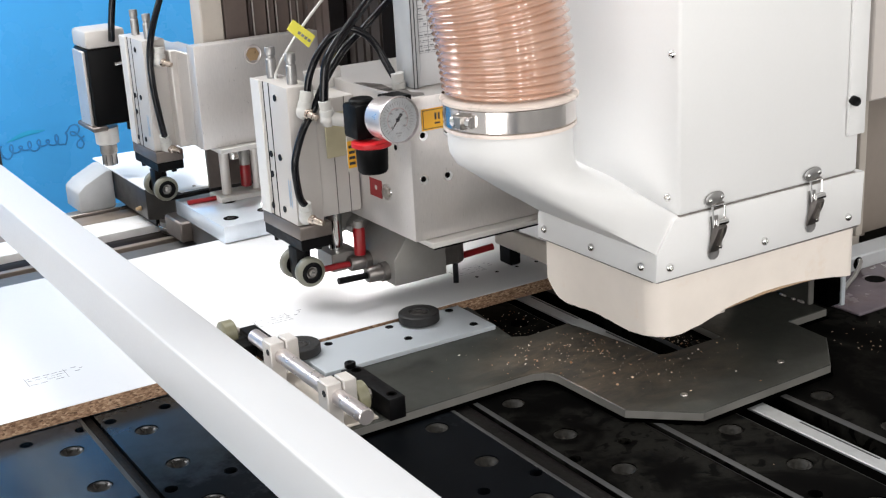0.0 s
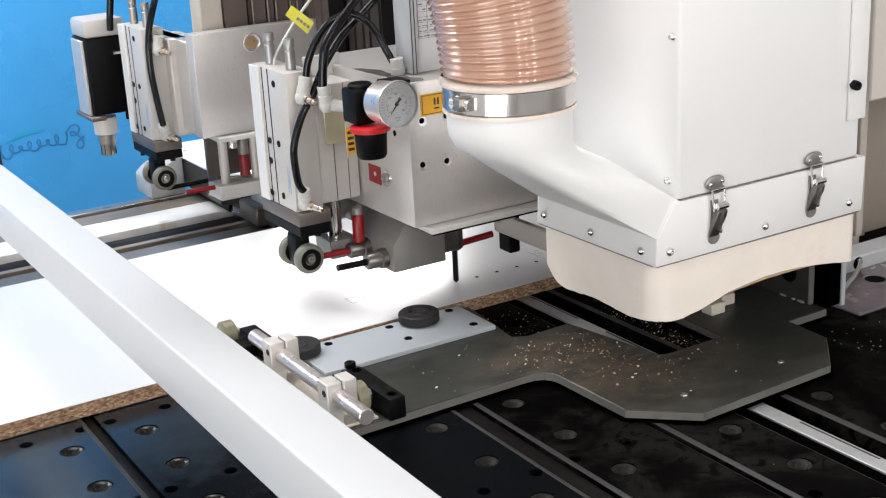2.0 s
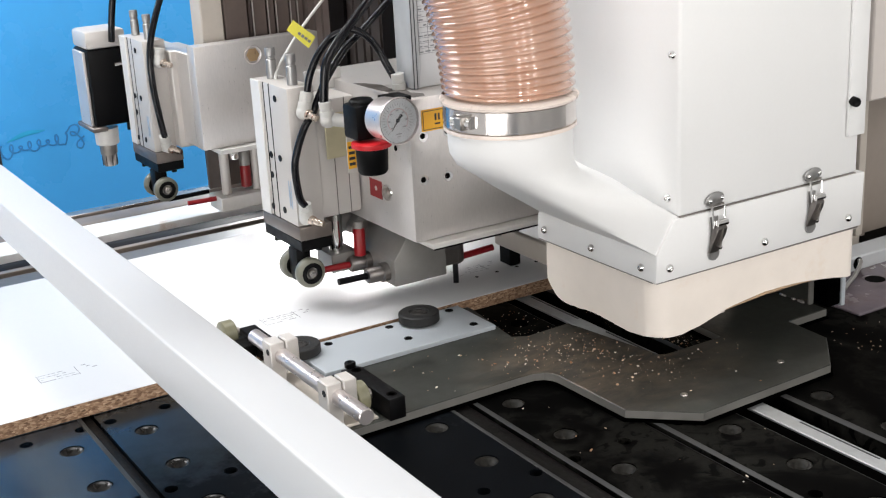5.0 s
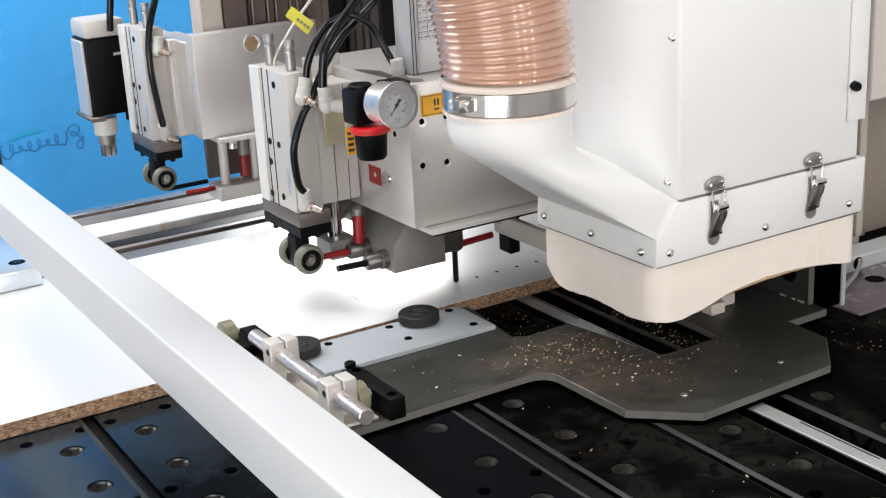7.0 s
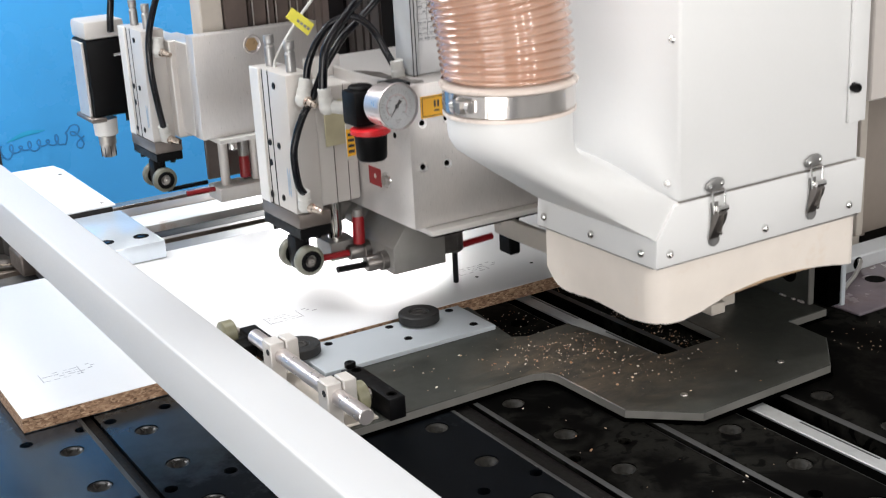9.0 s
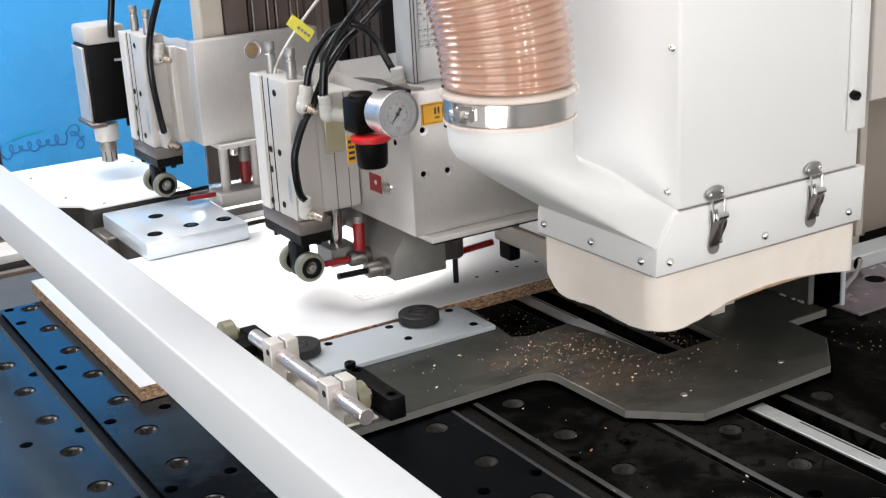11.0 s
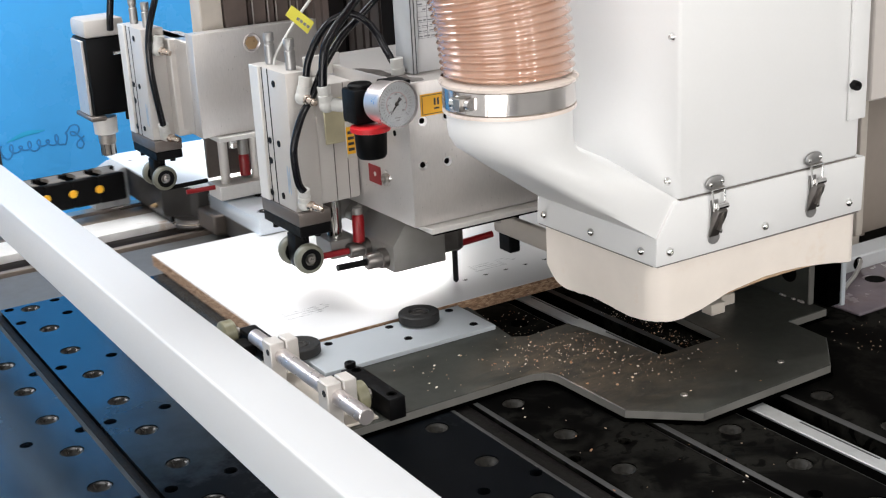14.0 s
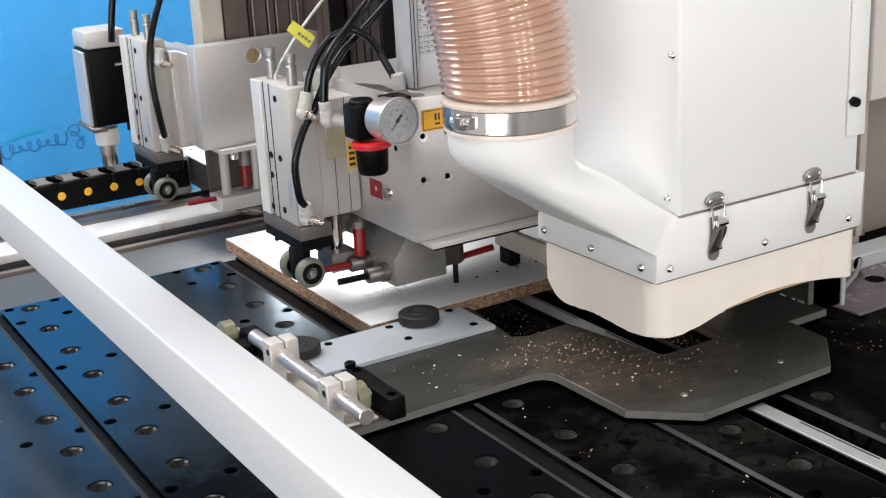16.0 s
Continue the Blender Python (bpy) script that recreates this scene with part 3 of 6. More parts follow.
# upright bracket at the end of the plate
br = part("bracket", box(B(), (1.1205, 1.0275, TOP), (1.1268, 1.20, 0.13), 0.001), "plate_grey", support, "grey upright bracket with a bored hole")
part("flange", box(B(), (1.1190, 1.0245, TOP), (1.1275, 1.0272, 0.13), 0.0008), "plate_side", br, "lighter bracket edge")
for y, w in ((1.036, 0.0030), (1.041, 0.0022), (1.050, 0.0026), (1.064, 0.0020), (1.070, 0.0024)):
    part("weld_bead", ball(B(), (1.1195, y, TOP + 0.0010), w, 10, (0.7, 1.3, 0.6)), "shaft", br, "shiny weld bead")
part("bore", lathe(B(), (1.1203, 1.0595, 0.046), (-1, 0, 0), [(0, 0.0125), (0.0010, 0.0122), (0.0010, 0.0100), (-0.002, 0.0098), (-0.002, 0.0)], 22), "cavity", br)
part("post", box(B(), (1.1285, 1.004, 0.0135), (1.150, 1.05, 0.16), 0.001), "post_and_gap_shade", support, "matt black square post")
part("side_strip", box(B(), (1.1505, 1.003, 0.0105), (1.158, 1.05, 0.16), 0.001), "plate_white", support)
bm = B()
for x, y in ((1.005, 1.07), (1.035, 1.085)):
    box(bm, (x, y, TOP), (x + 0.022, y + 0.018, TOP + 0.014), 0.001)
part("stop_block", bm, "frame_beige", support)

# low shelf with a lead beside the post
shelf = thing("side_shelf", (1.35, 1.06, 0.0), "glossy dusty lilac-grey shelf plate with a bored hole", "machine plate")
part("plate", box(B(), (1.160, 0.982, 0.0005), (1.60, 1.091, 0.0045), 0.0018, 3), "dusty_lilac", shelf)
part("hole", lathe(B(), (1.268, 1.052, 0.0045), (0, 0, 1), [(0.0001, 0.013), (0.0004, 0.0128), (0.0004, 0.0)], 20), "cavity", shelf)
ledge = thing("side_ledge", (1.40, 1.11, 0.0), "light grey painted ledge with a cable hole behind the shelf plate", "ledge")
part("body", box(B(), (1.236, 1.092, 0.0005), (1.60, 1.13, 0.022), 0.002), "cover_end", ledge)
bm = lathe(B(), (1.281, 1.0922, 0.0125), (0, -1, 0), [(0, 0.0085), (0.0006, 0.0083), (0.0006, 0.0)], 20)
part("cable_hole", bm, "cavity", ledge, "dark cable hole")
lead = solo("grey_lead", tube(B(), [(1.283, 1.0935, 0.0150), (1.276, 1.083, 0.0190), (1.262, 1.074, 0.0150), (1.244, 1.066, 0.0090), (1.226, 1.058, 0.0078), (1.205, 1.046, 0.0078)], 0.0028, 10, 6), "unit_grey", "thin grey lead from the cable hole to the shelf plate", "cable", base=(1.205, 1.046, 0.0045), smooth=80)

# pale guide plate with rollers
guide = thing("guide_plate", (0.67, 1.24, TOP), "pale grey guide plate with counterbored screws beside the board", "guide plate")
part("plate", box(B(), (0.556, 1.199, TOP), (0.782, 1.284, 0.0185), 0.0006), "plate_white", guide)
for x, y in ((0.597, 1.273), (0.679, 1.274), (0.679, 1.229), (0.763, 1.218), (0.764, 1.275)):
    bm = B()
    lathe(bm, (x, y, 0.0185), (0, 0, 1), [(0.0001, 0.0052), (0.0006, 0.0050), (0.0006, 0.0042), (0.0001, 0.0036)], 16)
    part("screw", bm, "black", guide)


def guide_roller(x, y):
    t = thing("guide_roller", (x, y, 0.0185), "black rubber guide roller with a bearing hub on the guide plate", "roller", "guide rollers")
    r = 0.0247
    bm = lathe(B(), (x, y, 0.0200), (0, 0, 1), [(0, 0.0105), (0, r - 0.001), (0.001, r), (0.0105, r), (0.0118, r - 0.0015), (0.0118, 0.0125), (0.0105, 0.0115), (0.0105, 0.0105)], 40, True)
    tyre = part("tyre", bm, "rubber", t)
    part("hub", lathe(B(), (x, y, 0.0185), (0, 0, 1), [(0, 0.0104), (0.011, 0.0104), (0.0125, 0.009), (0.0125, 0.006), (0.0113, 0.0052), (0.0113, 0.0)], 28), "body_dark", t, "worn steel bearing hub")
    return t


guide_roller(0.7165, 1.2665)
guide_roller(0.557, 1.2665)

# ------------------------------------------------------------ pressing rollers on a shaft
press = thing("side_press", (0.52, 1.15, TOP), "polished shaft with split clamps, pressing rollers and black brackets", "roller unit")
part("base_bar", box(B(), (0.499, 1.072, TOP), (0.552, 1.283, 0.016), 0.0006), "frame_beige", press)
shaft = part("shaft", lathe(B(), (0.5115, 1.018, 0.047), (0, 1, 0), [(0, 0.0075), (0.001, 0.0085), (0.265, 0.0085), (0.265, 0.0)], 28), "shaft", press, "polished steel shaft")


def split_clamp(y):
    bm = B()
    box(bm, (0.4985, y - 0.011, 0.016), (0.5155, y + 0.011, 0.063), 0.0012)
    box(bm, (0.5175, y - 0.011, 0.030), (0.5325, y + 0.011, 0.063), 0.0012)
    box(bm, (0.5150, y - 0.0095, 0.030), (0.5180, y + 0.0095, 0.052))
    c = part("clamp", bm, "alu", press, "bright split clamp block")
    part("clamp_screw", lathe(B(), (0.4985, y - 0.004, 0.052), (-1, 0, 0), [(0, 0.0036), (0.0006, 0.0036), (0.0006, 0.0022), (-0.002, 0.002)], 14), "ink", c)


split_clamp(1.222)
split_clamp(1.087)
bm = prism(B(), [(1.058, TOP), (1.165, TOP), (1.165, 0.033), (1.152, 0.037), (1.058, 0.037)], "x", 0.558, 0.577, 0.0012)
bk = part("bracket", bm, "black", press, "matt black bracket arm")
part("cap_bolt", lathe(B(), (0.5675, 1.160, 0.036), (0, 0, 1), [(0, 0.0062), (0.005, 0.0062), (0.006, 0.0052), (0.006, 0.003), (0.003, 0.0)], 16), "black", bk)
for y in (1.070, 1.146):
    part("bolt", lathe(B(), (0.5675, y, 0.037), (0, 0, 1), [(0.0001, 0.0056), (0.0005, 0.0054), (0.0005, 0.0040), (0.0001, 0.0036), (0.0001, 0.0)], 16), "cavity", bk)


def pu_wheel(x0, x1, y, z, r, mat):
    bm = lathe(B(), (x0, y, z), (1, 0, 0), [(0, 0.006), (0, r - 0.002), (0.0015, r), (x1 - x0 - 0.0015, r), (x1 - x0, r - 0.002), (x1 - x0, 0.006)], 36, True)
    w = part("roller", bm, mat, press, "translucent yellowish polyurethane roller")
    part("axle", rod(B(), (x0 - 0.004, y, z), (x1 + 0.006, y, z), 0.0058), "steel", w)


pu_wheel(0.536, 0.551, 1.098, 0.0305, 0.0165, "pu_yellow")
bm = prism(B(), [(1.272, 0.0195), (1.345, 0.0195), (1.345, 0.036), (1.332, 0.041), (1.272, 0.041)], "x", 0.5135, 0.533, 0.0012)
box(bm, (0.490, 1.288, 0.0195), (0.5130, 1.3165, 0.0350), 0.0012)
part("bracket", bm, "black", press, "matt black bracket arm")
pu_wheel(0.492, 0.508, 1.338, 0.0350, 0.0165, "pu_yellow")

# ------------------------------------------------------------ rear rail beam
beam = thing("rail_beam", (0.7, 1.85, FLOOR), "long rear machine beam with two linear rails and a pale dusty top", "machine beam")
part("web", box(B(), (-0.8, 1.915, FLOOR), (2.4, 2.185, -0.045), 0.002), "frame_grey", beam)
part("lip", box(B(), (-0.8, 1.921, -0.0448), (2.4, 1.934, -0.020), 0.001), "lip_brown", beam, "thin brownish front lip")
part("front_rail", box(B(), (-0.8, 1.945, -0.0448), (2.4, 1.992, -0.026), 0.004, 2), "rail_dark", beam, "dark linear guide rail")
part("top_strip", box(B(), (-0.8, 2.011, -0.0448), (2.4, 2.087, -0.020), 0.001), "rail_white", beam, "pale dusty top strip")
part("rear_rail", box(B(), (-0.8, 2.094, -0.0448), (2.4, 2.145, -0.021), 0.004, 2), "lip_brown", beam, "brownish linear guide rail")
part("rear_lip", box(B(), (-0.8, 2.152, -0.0448), (2.4, 2.180, -0.018), 0.001), "rear_steel", beam)

# ------------------------------------------------------------ the white cross bar close to the camera
bar = thing("guard_frame", (0.327, 1.2, FLOOR), "white powder-coated square tube of the machine guard", "guard bar")
bm = box(B(), (0.3025, 0.20, 0.150), (0.3505, 2.45, 0.200), 0.0025, 3)
part("cross_tube", bm, "bar_paint", bar)
for y in (0.20, 2.40):
    part("post", box(B(), (0.3025, y, FLOOR), (0.3505, y + 0.05, 0.149), 0.0025, 2), "bar_paint", bar)

# ------------------------------------------------------------ the board
BW0, BW1, BL = 1.294, 1.742, 1.62
board = thing("particle_board", (0, BW0, 0.0005), "white laminated particle board with raw speckled edges on the table", "board")
part("core", box(B(), (0, BW0, 0.0012), (BL, BW1, 0.0173), 0.0002), "core", board, "raw brown chipboard core", smooth=0)
part("top_skin", box(B(), (0.0003, BW0 + 0.0003, 0.0174), (BL, BW1 - 0.0003, 0.0182), 0.0003), "laminate", board, "glossy white laminate skin", smooth=0)
part("bottom_skin", box(B(), (0.003, BW0 + 0.003, 0.0005), (BL, BW1 - 0.003, 0.0011)), "laminate", board, smooth=0)
rng = random.Random(5)
for sx in (0.075, 0.352, 0.627, 0.905, 1.19):
    bm = B()
    y0 = 1.375
    for row in range(4):
        x = sx - 0.028
        while x < sx + 0.012:
            w = rng.uniform(0.002, 0.009)
            if rng.random() < 0.75:
                box(bm, (x, y0 + 0.0065 * row, 0.0182), (x + w, y0 + 0.0065 * row + rng.choice((0.0007, 0.0012)), 0.01835))
            x += w + rng.uniform(0.001, 0.004)
    for q in (0, 1):
        box(bm, (sx - 0.030 + 0.044 * q, y0 - 0.002, 0.0182), (sx - 0.0293 + 0.044 * q, y0 + 0.024, 0.01835))
    for q in range(3):
        x = sx + 0.024 + rng.uniform(-0.004, 0.008)
        box(bm, (x, y0 + 0.010 + 0.006 * q, 0.0182), (x + rng.uniform(0.002, 0.006), y0 + 0.0115 + 0.006 * q, 0.01835))
    part("printed_mark", bm, "ink_soft", board, "faint grey printed label marks", smooth=0)
HOLES = []
DRILL_X, DRILL_Y = 0.8265, 1.357

# ------------------------------------------------------------ gripper carriages


def carriage(name, x, shift, label):
    """A clamp carriage on the rails; x is the left front corner of its upper jaw."""
    t = thing(name, (x, 1.95, -0.02), label, "clamp carriage", "clamp carriages")
    c0, c1 = x - 0.054 + shift, x + 0.156 + shift * 0.4
    outline = [(c0, 2.261), (c0, 1.990), (c0 + 0.006, 1.983), (c0 + 0.037, 1.955), (c0 + 0.042, 1.929), (c1, 1.929), (c1, 2.211), (c1 - 0.006, 2.255)]
    part("cover", prism(B(), outline, "z", 0.0475, 0.0505, 0.0006), "cover_white", t, "flat white cover sheet with tiny screws")
    for q in ((c0 + 0.02, 2.19), (c0 + 0.03, 2.02), (c1 - 0.015, 1.95), (c1 - 0.015, 2.18), (c0 + 0.07, 1.945)):
        part("screw", lathe(B(), (*q, 0.0505), (0, 0, 1), [(0, 0.0032), (0.0012, 0.0026), (0.0012, 0.0)], 10), "steel", t)
    inner = [(c0 + 0.003, 2.19), (c0 + 0.003, 1.992), (c0 + 0.039, 1.959), (c0 + 0.044, 1.933), (c1 - 0.004, 1.933), (c1 - 0.004, 2.19)]
    part("body", prism(B(), inner, "z", -0.004, 0.047, 0.001), "body_dark", t, "dark machined carriage body")
    part("base", box(B(), (c0 + 0.015, 1.99, -0.0195), (c1 - 0.02, 2.15, -0.004), 0.002), "black", t)
    part("slider", lathe(B(), (c0 + 0.045, 1.962, -0.0245), (0, 0, 1), [(0, 0.026), (0.004, 0.032), (0.010, 0.034), (0.014, 0.032), (0.022, 0.032)], 28), "dark_steel", t, "round dark slider foot")
    part("slider_ring", lathe(B(), (c0 + 0.045, 1.962, -0.0115), (0, 0, 1), [(0, 0.0345), (0.0012, 0.0352), (0.0024, 0.0345)], 28), "nickel", t)
    end = prism(B(), [(c0 - 0.062, -0.018), (c0 - 0.062, 0.018), (c0 - 0.048, 0.030), (c0 - 0.008, 0.0495), (c0 + 0.002, 0.0495), (c0 + 0.002, -0.018)], "y", 2.155, 2.235, 0.004)
    part("end_cap", end, "cover_end", t, "light grey rounded end cap")
    part("grease_nipple", lathe(B(), (c0 + 0.002, 2.02, 0.010), (-1, 0, 0), [(0, 0.004), (0.004, 0.004), (0.005, 0.0025), (0.009, 0.0025), (0.009, 0.0)], 10), "brass", t)
    jaw = part("upper_jaw", box(B(), (x, 1.713, 0.0190), (x + 0.157, 1.912, 0.0450), 0.0022, 2), "jaw", t, "bright milled upper jaw plate")
    for dx, dy in ((0.027, 0.037), (0.085, 0.044), (0.060, 0.125), (0.135, 0.040)):
        bm = lathe(B(), (x + dx, 1.713 + dy, 0.0450), (0, 0, 1), [(0.0001, 0.0115), (0.0005, 0.0112), (0.0005, 0.0082), (0.0002, 0.0078)], 22)
        part("bolt_hole", bm, "cavity", jaw)
        part("bolt", lathe(B(), (x + dx, 1.713 + dy, 0.0451), (0, 0, 1), [(0, 0.0062), (0.0006, 0.0062), (0.0006, 0.003), (0.0002, 0.0)], 16), "black_gloss", jaw)
    part("lower_jaw", box(B(), (x + 0.004, 1.748, -0.014), (x + 0.150, 1.86, 0.0185), 0.001), "dark_steel", t)
    part("jaw_arm", box(B(), (x - 0.014, 1.862, -0.014), (x + 0.13, 1.932, 0.0185), 0.003), "adapter", t)
    return t


JAW_B, JAW_A = 0.158, 0.972
START_X = -0.32
grip_b = carriage("clamp_carriage", START_X + JAW_B, 0.0, "white-covered clamp carriage gripping the board, drag chain beside it")
grip_a = carriage("clamp_carriage", START_X + JAW_A, 0.030, "white-covered clamp carriage gripping the board near the head")

# drag chain trailing the second carriage
CH0 = START_X + JAW_B - 0.097
chain = thing("drag_chain", (CH0, 2.13, 0.0), "black plastic drag chain with yellow link pins", "cable chain")
for k in range(26):
    x = CH0 - 0.0445 * k
    bm = B()
    for y in (2.105, 2.16):
        box(bm, (x - 0.0235, y - 0.004, 0.008), (x + 0.0235, y + 0.004, 0.056), 0.003)
    box(bm, (x - 0.013, 2.105, 0.008), (x + 0.013, 2.16, 0.013), 0.0015)
    lk = part("link", bm, "black", chain)
    bm = prism(B(), [(x - 0.015, 2.1085), (x + 0.015, 2.1085), (x + 0.009, 2.120), (x + 0.008, 2.1325), (x + 0.009, 2.145), (x + 0.015, 2.1565), (x - 0.015, 2.1565), (x - 0.009, 2.145), (x - 0.008, 2.1325), (x - 0.009, 2.120)], "z", 0.0500, 0.0565, 0.001)
    part("crossbar", bm, "chain_dust", lk, "dusty crossbar")
    if k:
        part("pin", lathe(B(), (x + 0.022, 2.1005, 0.033), (0, -1, 0), [(0, 0.0070), (0.0012, 0.0062), (0.0012, 0.0)], 14), "yellow", lk, "yellow link pin")

# ------------------------------------------------------------ dust hood (as it stands when raised)
HY, HX0, HX1 = 0.966, 0.8285, 1.130
hood = thing("dust_hood", (0.98, 1.05, 0.08), "white sheet-metal dust hood with toggle latches and cream rubber skirt", "dust hood")
upper = part("upper_shell", box(B(), (0.861, HY + 0.0015, 0.2070), (HX1 - 0.004, 1.32, 0.80), 0.004, 3), "white_paint", hood)
bm = B()
prism(bm, [(HX0, 0.1415), (HX1 + 0.005, 0.1425), (HX1 + 0.007, 0.2065), (0.855, 0.2062), (HX0 + 0.002, 0.172)], "y", HY - 0.0005, 1.175, 0.0022)
part("lower_band", bm, "white_paint", hood)
# duct that runs from the hose collar down into the band
NC = 40
COL = Vector((0.713, 1.052, 0.0))
CR = 0.0630
ends = [(0.831, 0.968, 0.172), (0.831, 1.173, 0.174), (0.862, 1.150, 0.236), (0.862, 0.970, 0.2075)]


def quad_loop(c, n):
    """n points round a quadrilateral, a quarter of them on each side."""
    out = []
    for k in range(n):
        s = 4 * k / n
        i = int(s)
        out.append(Vector(c[i]).lerp(Vector(c[(i + 1) % 4]), s - i))
    return out


bm = B()
target_loop = quad_loop([ends[0], ends[3], ends[2], ends[1]], NC)
angles = [math.radians(-138) + 2 * math.pi * k / NC for k in range(NC)]
rings = [[Vector((COL.x + CR * math.cos(a), COL.y + CR * math.sin(a), 0.318)) for a in angles]]
# the lower rim of the neck slopes with the duct
rim = [Vector((COL.x + CR * math.cos(a), COL.y + CR * math.sin(a), 0.2800 - 0.14 * CR * math.cos(a))) for a in angles]
rings.append([p + Vector((0, 0, 0.012)) for p in rim])
rings.append([p + Vector((0.0015, 0, 0.002)) for p in rim])
low = [p + Vector((0.008, 0, -0.009)) for p in rim]
rings.append(low)
for s in (0.125, 0.25, 0.375, 0.5, 0.625, 0.75, 0.875, 1.0):
    row = [a.lerp(b, s) for a, b in zip(low, target_loop)]
    mid = sum(row, Vector()) / NC
    rings.append([p + (p - mid).normalized() * 0.006 * math.sin(math.pi * s) for p in row])
vr = [[bm.verts.new(p) for p in r] for r in rings]
for p, q in zip(vr, vr[1:]):
    for i in range(NC):
        bm.faces.new((p[i], p[(i + 1) % NC], q[(i + 1) % NC], q[i]))
bm.faces.new(vr[0])
duct = part("duct", bm, "white_paint", hood, "white moulded suction duct", smooth=60)
# skirt
SK_F = [(0.836, 0.0780), (0.868, 0.0750), (0.900, 0.0800), (0.932, 0.0885), (0.960, 0.0925), (0.982, 0.0940), (1.025, 0.0945), (1.06, 0.0930), (1.095, 0.0880), (1.121, 0.0830), (1.136, 0.0815)]


def skirt_bottom(x):
    for (a, za), (b, zb) in zip(SK_F, SK_F[1:]):
        if x <= b:
            s = max(0, (x - a) / (b - a))
            return za + (zb - za) * s
    return SK_F[-1][1]


path = [(0.834, 1.164 - 0.007 * k) for k in range(22)]
path += [(0.860 - 0.026 * math.cos(a), 0.998 - 0.026 * math.sin(a)) for a in [math.pi / 2 * k / 8 for k in range(1, 9)]]
path += [(0.860 + 0.012 * k, 0.972) for k in range(1, 23)]
path += [(1.1305, 0.9735)] + [(1.1345, 0.979 + 0.02 * k) for k in range(9)]
bm = B()
outer, inner = [], []
rk = random.Random(3)
RIM_Z = []
for k, (x, y) in enumerate(path):
    a, b = Vector(path[max(0, k - 1)]), Vector(path[min(len(path) - 1, k + 1)])
    d = (b - a).normalized()
    nrm = Vector((-d.y, d.x))
    side_z = 0.0765 + 0.0015 * math.sin(y * 60)
    zb = skirt_bottom(x) if y < 0.985 else side_z
    if y > 1.135:
        zb += (y - 1.135) ** 2 * 22
    zb += rk.uniform(-0.0005, 0.0005) - 0.003
    RIM_Z.append(zb + 0.0006)
    outer.append([bm.verts.new((x, y, z)) for z in (0.1413, 0.12, zb + 0.004, zb + 0.001)] + [bm.verts.new((x + nrm.x * 0.0015, y + nrm.y * 0.0015, zb))])
    inner.append([bm.verts.new((x + nrm.x * 0.004, y + nrm.y * 0.004, z)) for z in (0.1413, zb + 0.0005)])
for k in range(len(path) - 1):
    for j in range(4):
        bm.faces.new((outer[k][j], outer[k + 1][j], outer[k + 1][j + 1], outer[k][j + 1]))
    bm.faces.new((outer[k][4], outer[k + 1][4], inner[k + 1][1], inner[k][1]))
    bm.faces.new((inner[k][1], inner[k + 1][1], inner[k + 1][0], inner[k][0]))
part("skirt", bm, "cream", hood, "cream rubber skirt with a wavy worn edge", smooth=50)
rim_pts = [(x, y, outer_z) for (x, y), outer_z in zip(path, RIM_Z) if y < 0.976 and 0.93 < x < 1.07]
part("worn_rim", tube(B(), rim_pts, lambda s: 0.0004 + 0.0013 * math.sin(math.pi * s), 8, 2), "rim_brown", hood, "brown worn rim of the skirt")
for x, z in ((0.847, 0.1555), (0.982, 0.1555), (1.112, 0.1565)):
    part("screw", screw_head(B(), (x, HY - 0.0005 if z < 0.2 else HY + 0.0015, z), (0, -1, 0), 0.0048), "chrome", hood)
for y, z in ((1.159, 0.155), (1.072, 0.155), (0.988, 0.1545)):
    part("screw", screw_head(B(), (HX0, y, z), (-1, 0, 0), 0.0046), "chrome", hood)
part("screw", screw_head(B(), (0.861, 0.978, 0.374), (-1, 0, 0), 0.0046), "chrome", hood)
part("screw", screw_head(B(), (0.861, 0.984, 0.2245), (-1, 0, 0), 0.0046), "chrome", hood)


